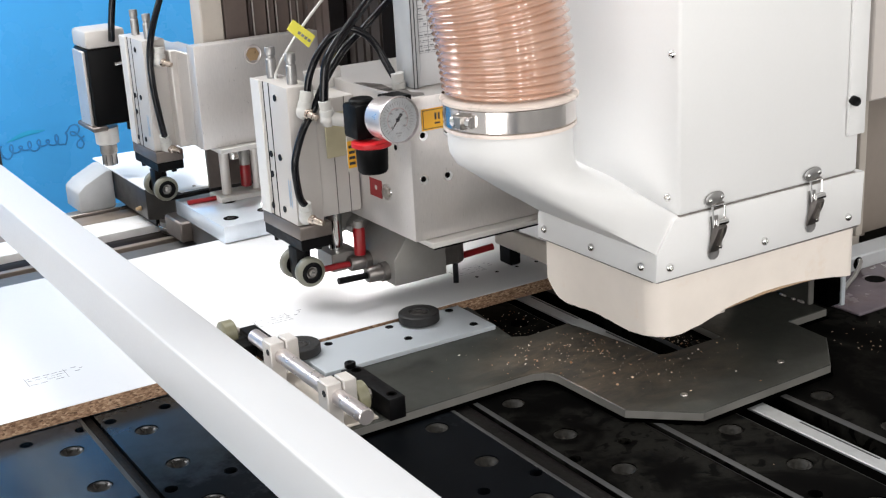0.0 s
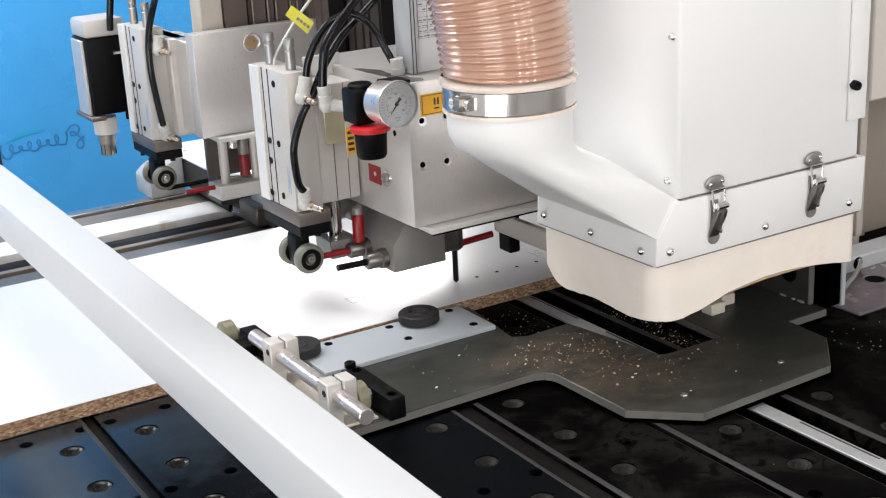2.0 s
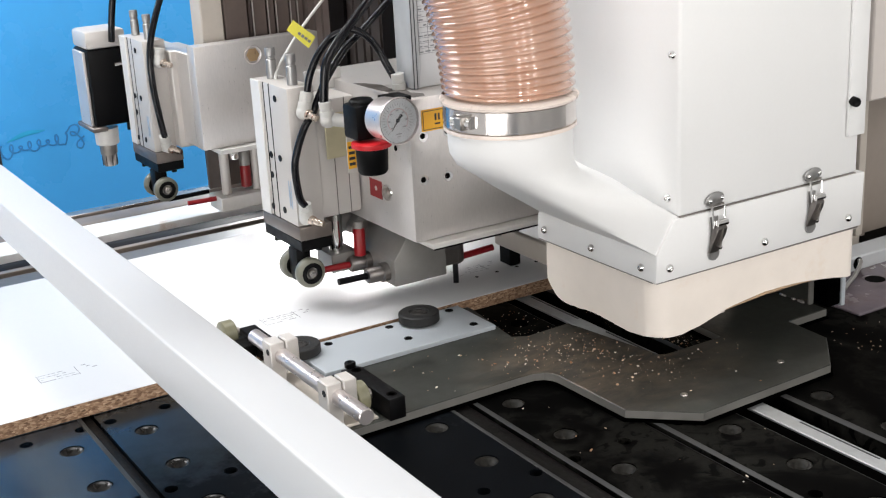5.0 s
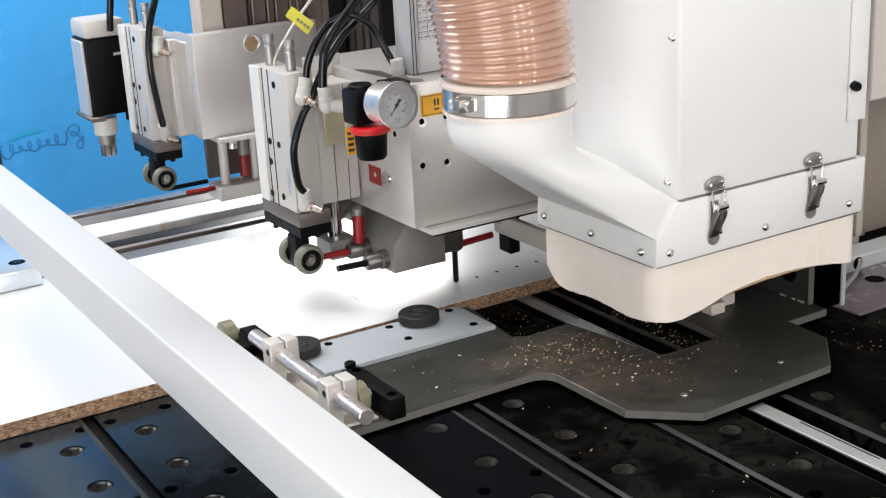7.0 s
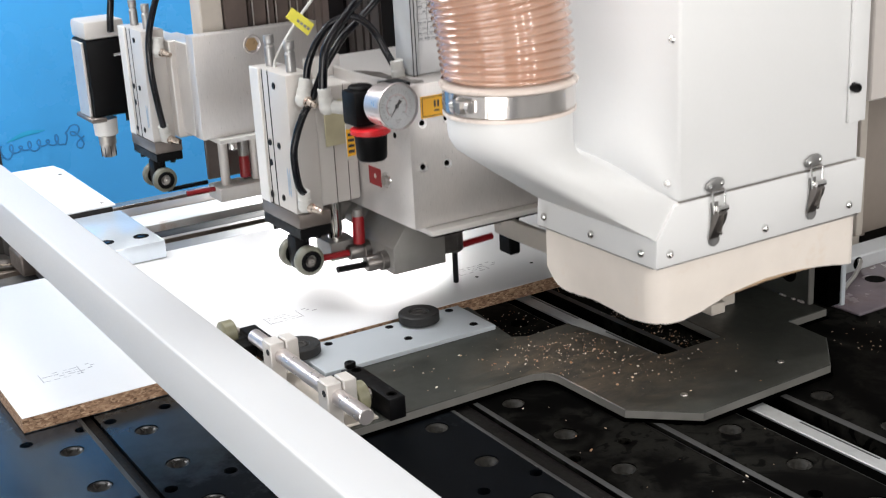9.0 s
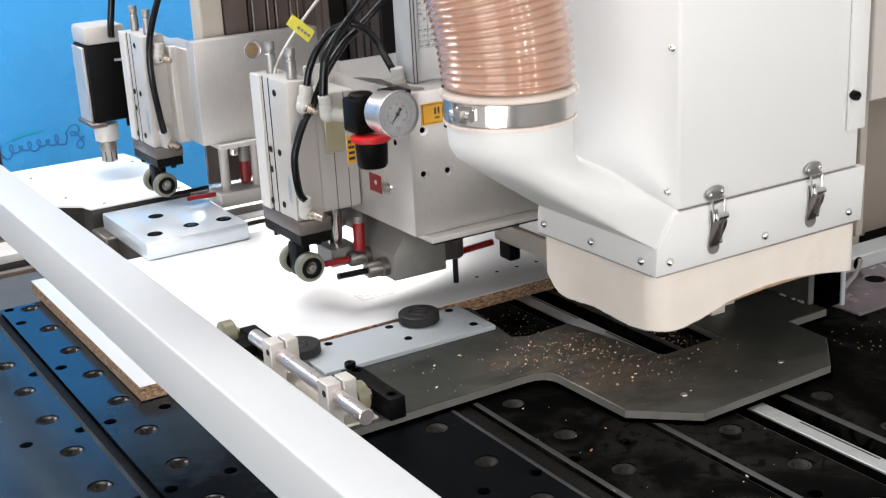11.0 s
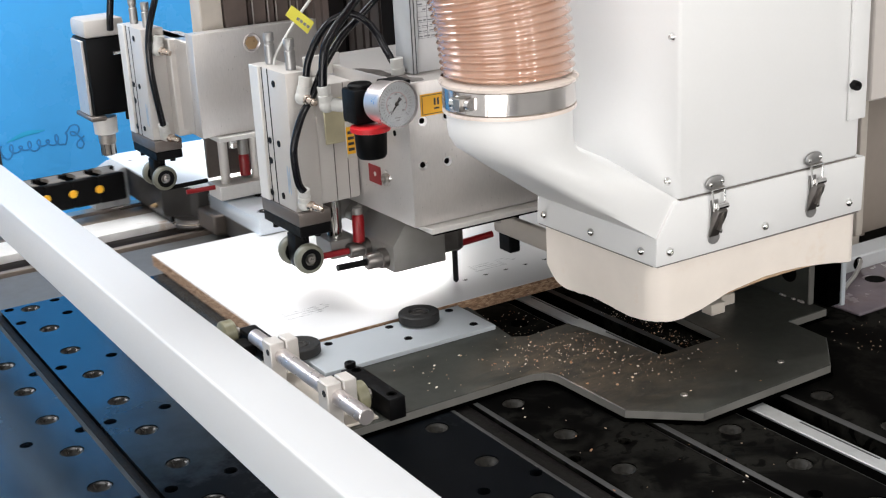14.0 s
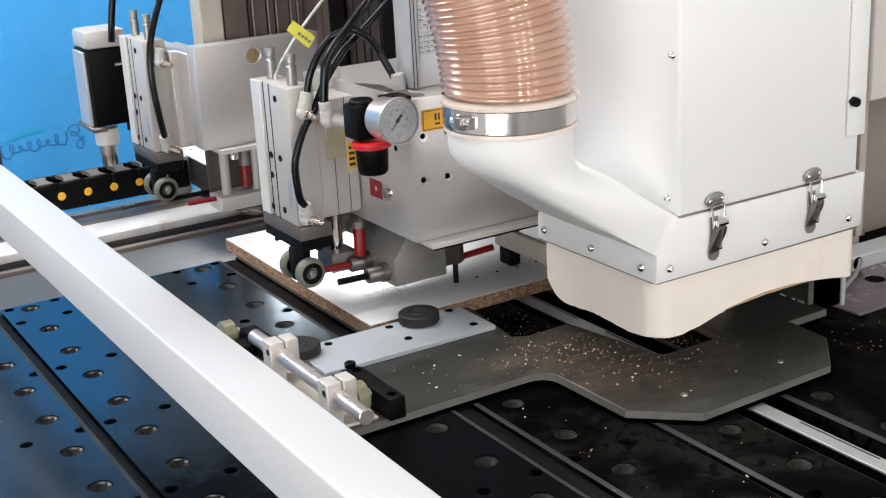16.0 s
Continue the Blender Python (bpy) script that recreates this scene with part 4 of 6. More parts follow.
def latch(x):
    """A toggle latch over the joint between band and shell."""
    y = HY - 0.001
    bm = lathe(B(), (0, 0, 0), (0, -1, 0), [(0, 0.0105), (0.0012, 0.0104), (0.0019, 0.0092), (0.0019, 0.0)], 24)
    for v in bm.verts:
        v.co = Vector((v.co.x * 1.24, v.co.y, v.co.z * 0.72 + v.co.x * 0.10)) + Vector((x - 0.0015, y, 0.2185))
    body = part("latch", bm, "rod_steel", hood, "grey steel toggle latch")
    for q in (-0.0075, 0.0085):
        part("rivet", ball(B(), (x - 0.0015 + q, y - 0.0022, 0.2185 + 0.10 * q), 0.0026, 10), "chrome", body)
    part("hook_tab", prism(B(), [(x - 0.0070, 0.2125), (x + 0.0090, 0.2140), (x + 0.0090, 0.2080), (x - 0.0070, 0.2070)], "y", y - 0.0040, y - 0.0010), "steel", body)
    bm = B()
    for q in (-0.0080, 0.0098):
        rod(bm, (x + q, y - 0.004, 0.2115), (x + q * 0.85, y - 0.006, 0.1890), 0.0012, n=8)
    rod(bm, (x - 0.008, y - 0.004, 0.2115), (x + 0.0098, y - 0.004, 0.2115), 0.0013, n=8)
    part("wire_loop", bm, "chrome", body)
    lv = prism(B(), [(y - 0.004, 0.1950), (y - 0.012, 0.1890), (y - 0.0105, 0.1820), (y - 0.004, 0.1610), (y - 0.0015, 0.1610), (y - 0.0015, 0.1950)], "x", x - 0.0045, x + 0.0085, 0.0012)
    ridge = box(B(), (x + 0.0014, y - 0.0128, 0.1690), (x + 0.0026, y - 0.0040, 0.1880))
    for v in list(lv.verts) + list(ridge.verts):
        v.co.x += 0.20 * (v.co.z - 0.1950)
    lever = part("lever", lv, "dark_steel", body, "dark folded latch lever")
    part("ridge", ridge, "steel", lever)
    part("roll", rod(B(), (x - 0.0050, y - 0.0080, 0.1940), (x + 0.0090, y - 0.0080, 0.1940), 0.0036, n=16), "chrome", body)
    part("lever_foot", ball(B(), (x + 0.0045, y - 0.0030, 0.1655), 0.0030, 10), "chrome", body)
    bm = box(B(), (x - 0.0075, y - 0.0014, 0.1600), (x + 0.0035, y, 0.2000), 0.0004)
    lathe(bm, (x - 0.0020, y, 0.1590), (0, -1, 0), [(0, 0.0078), (0.0016, 0.0074), (0.0016, 0.0050), (0.0010, 0.0)], 20)
    part("base_plate", bm, "rod_steel", body)


# dark seam over the band, and strips under it that paint its thin shadow
part("seam", box(B(), (HX0 + 0.003, HY + 0.0008, 0.1407), (HX1 + 0.002, HY + 0.0052, 0.1414)), "seam", hood, "thin dark seam")
part("seam", box(B(), (HX0 + 0.0010, HY + 0.006, 0.1407), (HX0 + 0.0052, 1.172, 0.1414)), "seam", hood, "thin dark seam")
part("seam", box(B(), (0.863, HY + 0.0012, 0.2064), (HX1 - 0.006, HY + 0.006, 0.2071)), "seam", hood, "thin dark seam")
latch(0.909)
latch(1.053)
part("cover_strip", box(B(), (1.1035, HY - 0.0030, 0.2520), (1.1300, HY + 0.001, 0.80), 0.0010, 2), "white_paint", hood, "narrow white cover strip")
kb = part("knob", lathe(B(), (1.1085, HY - 0.003, 0.2920), (-0.35, -1, 0), [(0, 0.0054), (0.008, 0.0054), (0.0095, 0.0044), (0.0095, 0.003), (0.0085, 0.0)], 18), "black", hood, "small black knob")

# ------------------------------------------------------------ suction hose
hose = thing("suction_hose", (COL.x, COL.y, 0.29), "translucent salmon spiral suction hose with steel band clamp", "hose")
PITCH, STEPS, AROUND = 0.0077, 10, 56
LEAN_TO = Vector((-0.859, 0.512, 0.0))
BEND, BEND_END = 2.2, 0.26
RIB = (0.0004, 0.0, 0.0, 0.0, 0.0003, 0.0013, 0.0023, 0.0028, 0.0024, 0.0014)


def hose_point(s):
    """Centre, outward side and direction of the hose at s metres above its cuff; it bends, then runs on straight."""
    a = BEND * min(s, BEND_END)
    off, up = (1 - math.cos(a)) / BEND, math.sin(a) / BEND
    if s > BEND_END:
        off, up = off + math.sin(a) * (s - BEND_END), up + math.cos(a) * (s - BEND_END)
    c = Vector((COL.x, COL.y, 0.346 + up)) + LEAN_TO * off
    return c, LEAN_TO * math.cos(a) - Vector((0, 0, math.sin(a)))


bm = B()
across = Vector((0.512, 0.859, 0.0))
rows = []
for j in range(STEPS * 96):
    ring = []
    for k in range(AROUND):
        s = PITCH * (j / STEPS + k / AROUND)
        c, side = hose_point(s)
        a = 2 * math.pi * k / AROUND
        r = 0.0640 + 0.0030 * min(1, s / 0.12) + RIB[j % STEPS]
        ring.append(bm.verts.new(c + r * (math.cos(a) * side + math.sin(a) * across)))
    rows.append(ring)
for j in range(len(rows) - STEPS):
    for k in range(AROUND):
        nxt = (rows[j][k + 1], rows[j + 1][k + 1]) if k + 1 < AROUND else (rows[j + STEPS][0], rows[j + STEPS + 1][0] if j + STEPS + 1 < len(rows) else None)
        if nxt[1]:
            bm.faces.new((rows[j][k], nxt[0], nxt[1], rows[j + 1][k]))
part("wall", bm, "hose", hose, smooth=70)
bm = B()
prev = None
for j in range(26):
    c, side = hose_point(0.028 * j - 0.015 if j else 0.0)
    ring = [bm.verts.new(c + 0.055 * (math.cos(math.pi * k / 16) * side + math.sin(math.pi * k / 16) * across)) for k in range(32)]
    if prev:
        for k in range(32):
            bm.faces.new((prev[k], prev[(k + 1) % 32], ring[(k + 1) % 32], ring[k]))
    prev = ring
part("liner", bm, "hose_liner", hose, "dusty inner side")
bc = part("band_clamp", lathe(B(), (COL.x, COL.y, 0.3195), (0, 0, 1), [(0, 0.0645), (0.0006, 0.0664), (0.0215, 0.0664), (0.0225, 0.0645)], 64), "band_steel", hose, "polished steel band clamp")
part("cuff", lathe(B(), (COL.x, COL.y, 0.3145), (0, 0, 1), [(0, 0.0635), (0.0005, 0.0668), (0.0042, 0.0668), (0.0045, 0.0630)], 64), "cuff", hose)
part("cuff", lathe(B(), (COL.x, COL.y, 0.3425), (0, 0, 1), [(0, 0.0628), (0, 0.0688), (0.0030, 0.0696), (0.0050, 0.0668), (0.0060, 0.0628)], 64), "cuff", hose)
a = math.radians(-165)
cx, cy = COL.x + 0.0690 * math.cos(a), COL.y + 0.0690 * math.sin(a)
part("worm_screw", rod(B(), (cx - 0.003, cy + 0.012, 0.3310), (cx + 0.003, cy - 0.012, 0.3310), 0.0058, n=14), "chrome", bc)
part("worm_box", box(B(), (cx - 0.007, cy - 0.007, 0.3245), (cx + 0.007, cy + 0.007, 0.3375), 0.001), "steel", bc)

# ------------------------------------------------------------ drilling head box
head = thing("drill_head", (0.8, 1.35, 0.13), "grey aluminium drilling head block with drill chucks beneath", "drill head")
part("housing", box(B(), (0.718, 1.265, 0.136), (0.905, 1.52, 0.308), 0.0015, 2), "alu_box", head, "brushed grey aluminium housing")
# unseen sheet added to shade the front strip of the board
part("rear_guard", box(B(), (0.690, 1.566, 0.085), (1.35, 1.570, 0.232), 0.001), "column", head, "unseen sheet that blocks light behind the housing")
part("guard_stay", box(B(), (0.80, 1.5205, 0.18), (0.86, 1.5655, 0.22), 0.001), "column", head)
part("sole_plate", box(B(), (0.731, 1.249, 0.1290), (0.915, 1.33, 0.1355), 0.0008), "alu_bright", head, "pale sole plate")
part("gasket", box(B(), (0.735, 1.252, 0.1262), (0.915, 1.33, 0.1288)), "black", head, "thin black strip under the sole plate", smooth=0)
for x, z in ((0.736, 0.262), (0.769, 0.263), (0.734, 0.210), (0.767, 0.209)):
    bm = lathe(B(), (x, 1.265, z), (0, -1, 0), [(0.0001, 0.0062), (0.0005, 0.0060), (0.0004, 0.0052), (0.0003, 0.0)], 18)
    part("tapped_hole", bm, "chrome", head)
    # the shade inside each hole is a dark disc, set up and left
    part("hole_shade", lathe(B(), (x - 0.0012, 1.265, z + 0.0009), (0, -1, 0), [(0.0001, 0.0036), (0.00055, 0.0035), (0.00055, 0.0)], 16), "cavity", head)
lab = part("warning_label", box(B(), (0.7345, 1.2642, 0.2675), (0.80, 1.2650, 0.293)), "yellow", head, "yellow warning label with unreadable black bars", smooth=0)
bm = B()
for q in range(3):
    box(bm, (0.752 + 0.011 * q, 1.2639, 0.274), (0.759 + 0.011 * q, 1.2642, 0.276))
    box(bm, (0.752 + 0.011 * q, 1.2639, 0.279), (0.7545 + 0.011 * q, 1.2642, 0.287))
    box(bm, (0.7565 + 0.011 * q, 1.2639, 0.279), (0.759 + 0.011 * q, 1.2642, 0.287))
part("print", bm, "ink", lab, smooth=0)
bm = B()
box(bm, (0.7362, 1.2639, 0.2690), (0.799, 1.2642, 0.2698))
box(bm, (0.7362, 1.2639, 0.2907), (0.799, 1.2642, 0.2915))
box(bm, (0.7362, 1.2639, 0.2698), (0.7369, 1.2642, 0.2907))
part("border", bm, "ink", lab, smooth=0)
part("red_label", box(B(), (0.7174, 1.341, 0.173), (0.7180, 1.371, 0.1955)), "red", head, "small red label", smooth=0)
part("label_dot", lathe(B(), (0.7174, 1.355, 0.185), (-1, 0, 0), [(0, 0.003), (0.0003, 0.003), (0.0003, 0.0)], 12), "fitting", head)
part("washer", lathe(B(), (0.718, 1.3265, 0.185), (-1, 0, 0), [(0, 0.0105), (0.002, 0.0100), (0.002, 0.0070)], 22), "chrome", head, "bright washer")
part("washer_screw", lathe(B(), (0.716, 1.3265, 0.185), (-1, 0, 0), [(-0.001, 0.0066), (0.0030, 0.0062), (0.0038, 0.0050), (0.0038, 0.0028), (0.0015, 0.0)], 18), "steel", head)
part("set_screw", lathe(B(), (0.718, 1.30, 0.245), (-1, 0, 0), [(0.0001, 0.0035), (0.0005, 0.0035), (0.0005, 0.0)], 14), "cavity", head)
bm = prism(B(), [(0.7195, 1.290), (0.730, 1.272), (0.744, 1.270), (0.7495, 1.283), (0.741, 1.298), (0.7465, 1.318), (0.736, 1.337), (0.740, 1.365), (0.729, 1.392), (0.7195, 1.399), (0.7205, 1.36), (0.7235, 1.325)], "z", 0.3081, 0.3085, 0)
part("grime", bm, "grime", head, "dark oily grime patch", smooth=0)
# horizontal drilling unit below
part("unit_block", prism(B(), [(0.722, 0.0615), (0.797, 0.0615), (0.797, 0.136), (0.752, 0.136), (0.722, 0.095)], "y", 1.330, 1.425, 0.0015), "unit_grey", head, "machined steel side-drilling block")
part("rear_block", prism(B(), [(0.716, 0.108), (0.76, 0.108), (0.76, 0.136), (0.735, 0.136), (0.716, 0.120)], "y", 1.427, 1.49, 0.002), "unit_grey", head)
for y, z, x1, mat, nm in ((1.352, 0.0765, 0.655, "black", "cutter"), (1.398, 0.0795, 0.648, "red", "drill_bit")):
    ck = part("chuck", lathe(B(), (0.724, y, z), (-1, 0, 0), [(0, 0.0125), (0.010, 0.0125), (0.011, 0.0105), (0.028, 0.0100), (0.030, 0.0085), (0.030, 0.004)], 24), "dark_steel", head, "dark steel drill chuck")
    part(nm, rod(B(), (0.70, y, z), (x1, y, z + 0.0015), 0.0042, n=12), mat, ck)
part("red_grip", lathe(B(), (0.7075, 1.392, 0.090), (0.02, 0, 1), [(0, 0.005), (0.002, 0.0076), (0.034, 0.0076), (0.037, 0.0060)], 18), "red", head, "dark red dipped drill shank")
part("grip_holder", rod(B(), (0.708, 1.392, 0.1271), (0.708, 1.392, 0.1358), 0.0062, n=18), "unit_grey", head)
part("boss", lathe(B(), (0.690, 1.458, 0.1215), (1, 0, 0), [(0, 0.010), (0.001, 0.0165), (0.050, 0.0170)], 24), "unit_grey", head, "rounded bearing boss")
part("bit_holder", lathe(B(), (DRILL_X, DRILL_Y, 0.064), (0, 0, 1), [(0, 0.008), (0.003, 0.0115), (0.040, 0.0115), (0.075, 0.0125)], 22), "dark_steel", head)
part("red_drill", rod(B(), (0.835, 1.357, 0.070), (0.882, 1.352, 0.074), 0.0044, n=12), "red", head, "dark red side drill")
part("side_holder", box(B(), (0.800, 1.345, 0.066), (0.826, 1.372, 0.13), 0.002), "dark_steel", head)
bm = box(B(), (0.905, 1.345, 0.043), (0.922, 1.372, 0.130), 0.002)
part("stop_post", bm, "black", head, "black stop post")
part("swing_arm", box(B(), (0.898, 1.145, 0.070), (0.906, 1.372, 0.098), 0.002), "frame_beige", head, "beige steel arm under the housing")
bm = B()
rod(bm, (0.90, 1.36, 0.085), (0.90, 1.36, 0.135), 0.006, n=14)
part("arm_pin", bm, "steel", head)
# cover plate above the housing, with a plate of small print
cv = part("rear_cover", box(B(), (0.7615, 1.312, 0.3085), (0.93, 1.335, 0.80), 0.001), "cover_grey", head, "pale grey rear cover panel with a table of tiny print")
part("edge_line", box(B(), (0.7604, 1.3100, 0.309), (0.7614, 1.3118, 0.80)), "ink", cv)
part("edge_profile", box(B(), (0.7510, 1.306, 0.309), (0.7605, 1.345, 0.80), 0.001), "cover_end", cv, "grey edge profile with dark grooves")
for x in (0.7513, 0.7558):
    part("groove", box(B(), (x, 1.3053, 0.309), (x + 0.0009, 1.3060, 0.80)), "ink", cv, smooth=0)
bm = B()
rng = random.Random(11)
for row in range(24):
    zz = 0.350 + 0.0062 * row
    x = 0.7655
    while x < 0.812:
        w = rng.uniform(0.002, 0.008)
        if rng.random() < 0.75:
            box(bm, (x, 1.3114, zz), (x + w, 1.3119, zz + rng.choice((0.0009, 0.0013, 0.0018))))
        x += w + rng.uniform(0.0012, 0.004)
    box(bm, (0.7645, 1.3115, zz - 0.0018), (0.8140, 1.3119, zz - 0.0014))
for x in (0.7645, 0.7772, 0.7915, 0.8136):
    box(bm, (x, 1.3115, 0.348), (x + 0.0004, 1.3119, 0.497))
part("print_rows", bm, "ink_soft", cv, "rows of unreadable grey print", smooth=0)

# vertical drill that meets the board
vd = thing("vertical_drill", (DRILL_X, DRILL_Y, 0.0183), "slim dark twist drill standing on the board", "drill bit")
bm = B()
lathe(bm, (DRILL_X, DRILL_Y, 0.0184), (0, 0, 1), [(0, 0.0010), (0.003, 0.0036), (0.045, 0.0038), (0.048, 0.0048), (0.110, 0.0048)], 16)
part("bit", bm, "black_gloss", vd)

# ------------------------------------------------------------ pressing cylinder units
UX, UY = 0.625, 1.39


def press_unit(label):
    t = thing("press_cylinder", (0.65, 1.44, 0.05), label, "air cylinder", "press cylinders")
    body = part("slide_body", box(B(), (UX, UY, 0.1455), (UX + 0.036, UY + 0.10, 0.3165), 0.0018, 2), "alu", t, "silver aluminium guided cylinder body")
    for y in (UY + 0.050, UY + 0.0665):
        part("slot", box(B(), (UX - 0.0003, y, 0.146), (UX + 0.0006, y + 0.0022, 0.316)), "cavity", body)
    part("side_slab", box(B(), (UX - 0.0025, UY + 0.0745, 0.1455), (UX + 0.0005, UY + 0.1005, 0.3165), 0.0008), "alu_bright", body)
    for y, z in ((UY + 0.034, 0.226), (UY + 0.060, 0.226), (UY + 0.034, 0.160), (UY + 0.068, 0.158), (UY + 0.034, 0.300), (UY + 0.062, 0.20)):
        bm = lathe(B(), (UX - 0.0004, y, z), (-1, 0, 0), [(0, 0.0042), (0.0008, 0.0042), (0.0008, 0.0030), (0.0003, 0.0)], 14)
        part("cap_screw", bm, "black", body)
    bm = B()
    for k, (dy, w) in enumerate(((0.010, 0.0018), (0.0135, 0.0010), (0.0160, 0.0016))):
        box(bm, (UX - 0.0004, UY + dy, 0.1665 + 0.003 * (k % 2)), (UX - 0.0001, UY + dy + w, 0.2010 - 0.006 * (k % 2)))
    part("blue_mark", bm, "mark_blue", body, "pale blue printed bars", smooth=0)
    rear = part("barrel", box(B(), (UX + 0.0365, UY + 0.004, 0.148), (UX + 0.092, UY + 0.09, 0.296), 0.004, 2), "alu", t, "grey extruded barrel")
    for x in (UX + 0.058, UX + 0.076):
        part("seam", box(B(), (x, UY + 0.0036, 0.149), (x + 0.0010, UY + 0.0042, 0.295)), "dark_steel", rear)
    for y, h in ((UY + 0.078, 0.355), (UY + 0.020, 0.354)):
        part("guide_rod", lathe(B(), (UX + 0.018, y, 0.3165), (0, 0, 1), [(0, 0.0064), (h - 0.3315, 0.0064), (h - 0.3305, 0.0054), (h - 0.3275, 0.0054), (h - 0.3265, 0.0064), (h - 0.3175, 0.0064), (h - 0.3165, 0.0056), (h - 0.3165, 0.0)], 18), "rod_steel", t)
    part("adapter", box(B(), (UX - 0.001, UY - 0.006, 0.1280), (UX + 0.043, UY + 0.104, 0.1452), 0.0015, 2), "adapter", t, "brownish steel adapter plate")
    part("adapter_base", box(B(), (UX + 0.000, UY - 0.005, 0.1140), (UX + 0.042, UY + 0.103, 0.1278), 0.001), "black", t)
    part("wheel_fork", prism(B(), [(UY + 0.008, 0.114), (UY + 0.008, 0.080), (UY + 0.013, 0.072), (UY + 0.026, 0.072), (UY + 0.032, 0.080), (UY + 0.032, 0.114)], "x", 0.623, 0.642, 0.0012), "black", t, "matt black wheel fork")
    for y in (UY - 0.010, UY + 0.036):
        r = 0.0190
        bm = lathe(B(), (0.6340, y, 0.0860), (0, 1, 0), [(0, 0.0085), (0, r - 0.0035), (0.0015, r - 0.001), (0.004, r), (0.010, r), (0.0125, r - 0.001), (0.014, r - 0.0035), (0.014, 0.0085)], 40, True)
        w = part("wheel", bm, "pu_wheel", t, "grey-green polyurethane wheel")
        part("rim", lathe(B(), (0.6340, y - 0.0004, 0.0860), (0, 1, 0), [(0, 0.0078), (0, 0.0132), (0.0006, 0.0138), (0.0142, 0.0138), (0.0148, 0.0132), (0.0148, 0.0090)], 30, True), "black", w)
        part("hub", lathe(B(), (0.6340, y - 0.0012, 0.0860), (0, 1, 0), [(0, 0.0), (0, 0.0042), (0.001, 0.0050), (0.003, 0.0052), (0.004, 0.0060), (0.004, 0.0078), (0.014, 0.0090)], 20), "steel", w, "steel bolt hub")
    part("axle", rod(B(), (0.6340, UY - 0.008, 0.0860), (0.6340, UY + 0.048, 0.0860), 0.005, n=14), "steel", t)
    for x, y in ((0.634, UY + 0.01), (0.657, UY + 0.015), (0.633, UY + 0.085)):
        part("bolt", rod(B(), (x, y, 0.1065), (x, y, 0.1142), 0.0042, n=12), "black", t)
    return t


near_unit = press_unit("silver guided air cylinder with twin pressing wheels beside the drill head")
far_unit = copy_thing(near_unit, Matrix.Translation(near_unit.location + Vector((0.0, 0.508, 0.0))))
tagged(far_unit, "silver guided air cylinder with twin pressing wheels beside the blue partition")
ORG[far_unit] = ORG[near_unit] + Vector((0, 0.508, 0.0))

# plunger with a pad between cylinder and head
pad = thing("press_pad", (0.69, 1.42, 0.08), "steel plunger rod with a square press pad", "plunger")
part("rod", lathe(B(), (0.690, 1.425, 0.094), (0, 0, 1), [(0, 0.0096), (0.010, 0.0096), (0.0105, 0.0110), (0.056, 0.0110)], 20), "chrome", pad)
part("pad", box(B(), (0.674, 1.405, 0.070), (0.712, 1.448, 0.094), 0.001), "unit_grey", pad, "square steel press pad")

# ------------------------------------------------------------ pressure regulator with gauge
reg = thing("air_regulator", (0.655, 1.245, 0.22), "black air regulator with red ring and round pressure gauge", "regulator")
part("body", box(B(), (0.646, 1.256, 0.272), (0.676, 1.29, 0.312), 0.004, 2), "black", reg)
part("top_cap", lathe(B(), (0.662, 1.272, 0.312), (0, 0, 1), [(0, 0.014), (0.003, 0.014), (0.005, 0.012), (0.005, 0.0)], 22), "black", reg)
part("ring", lathe(B(), (0.664, 1.258, 0.2635), (0, 0, 1), [(0, 0.0205), (0.001, 0.0228), (0.0060, 0.0228), (0.0070, 0.0205)], 32), "ring_red", reg, "red lock ring")
part("knob", lathe(B(), (0.664, 1.258, 0.2335), (0, 0, 1), [(0, 0.0), (0, 0.0150), (0.003, 0.0172), (0.026, 0.0185), (0.031, 0.0185)], 26), "black", reg, "ribbed black knob")
part("mount", box(B(), (0.69, 1.255, 0.285), (0.7178, 1.285, 0.315), 0.001), "black", reg)
GA = Vector((0.04, -1.0, 0.05)).normalized()
GC = Vector((0.672, 1.218, 0.3000))
g = part("gauge_case", lathe(B(), GC - GA * 0.002, GA, [(-0.022, 0.0195), (-0.020, 0.0235), (0.010, 0.0240), (0.0115, 0.0260), (0.0145, 0.0262), (0.0160, 0.0256), (0.0156, 0.0249), (0.0100, 0.0247)], 44), "shaft", reg, "chrome gauge case")
part("dial", lathe(B(), GC, GA, [(0.0082, 0.0247), (0.0086, 0.0245), (0.0086, 0.0)], 36), "dial", g, "white gauge dial")
sx_ = GA.cross(Vector((0, 0, 1))).normalized()
up_ = sx_.cross(GA).normalized()
if sx_.x < 0:
    sx_ = -sx_


def on_dial(r, deg, h=0.0090):
    a = radians(deg)
    return GC + GA * h + sx_ * (r * math.cos(a)) + up_ * (r * math.sin(a))


bm = B()
for k in range(28):
    a = 225 - 270 * k / 27
    rod(bm, on_dial(0.0165 if k % 3 else 0.0150, a, 0.0088), on_dial(0.0195, a, 0.0088), 0.00035, n=4)
part("ticks", bm, "tick", g, smooth=0)
bm = B()
for k in range(24):
    a = 222 - 264 * k / 24
    rod(bm, on_dial(0.0128, a, 0.00875), on_dial(0.0128, a - 10, 0.00875), 0.0005, n=4)
part("scale_arc", bm, "dial_pink", g, "faint pink scale arc", smooth=0)
bm = B()
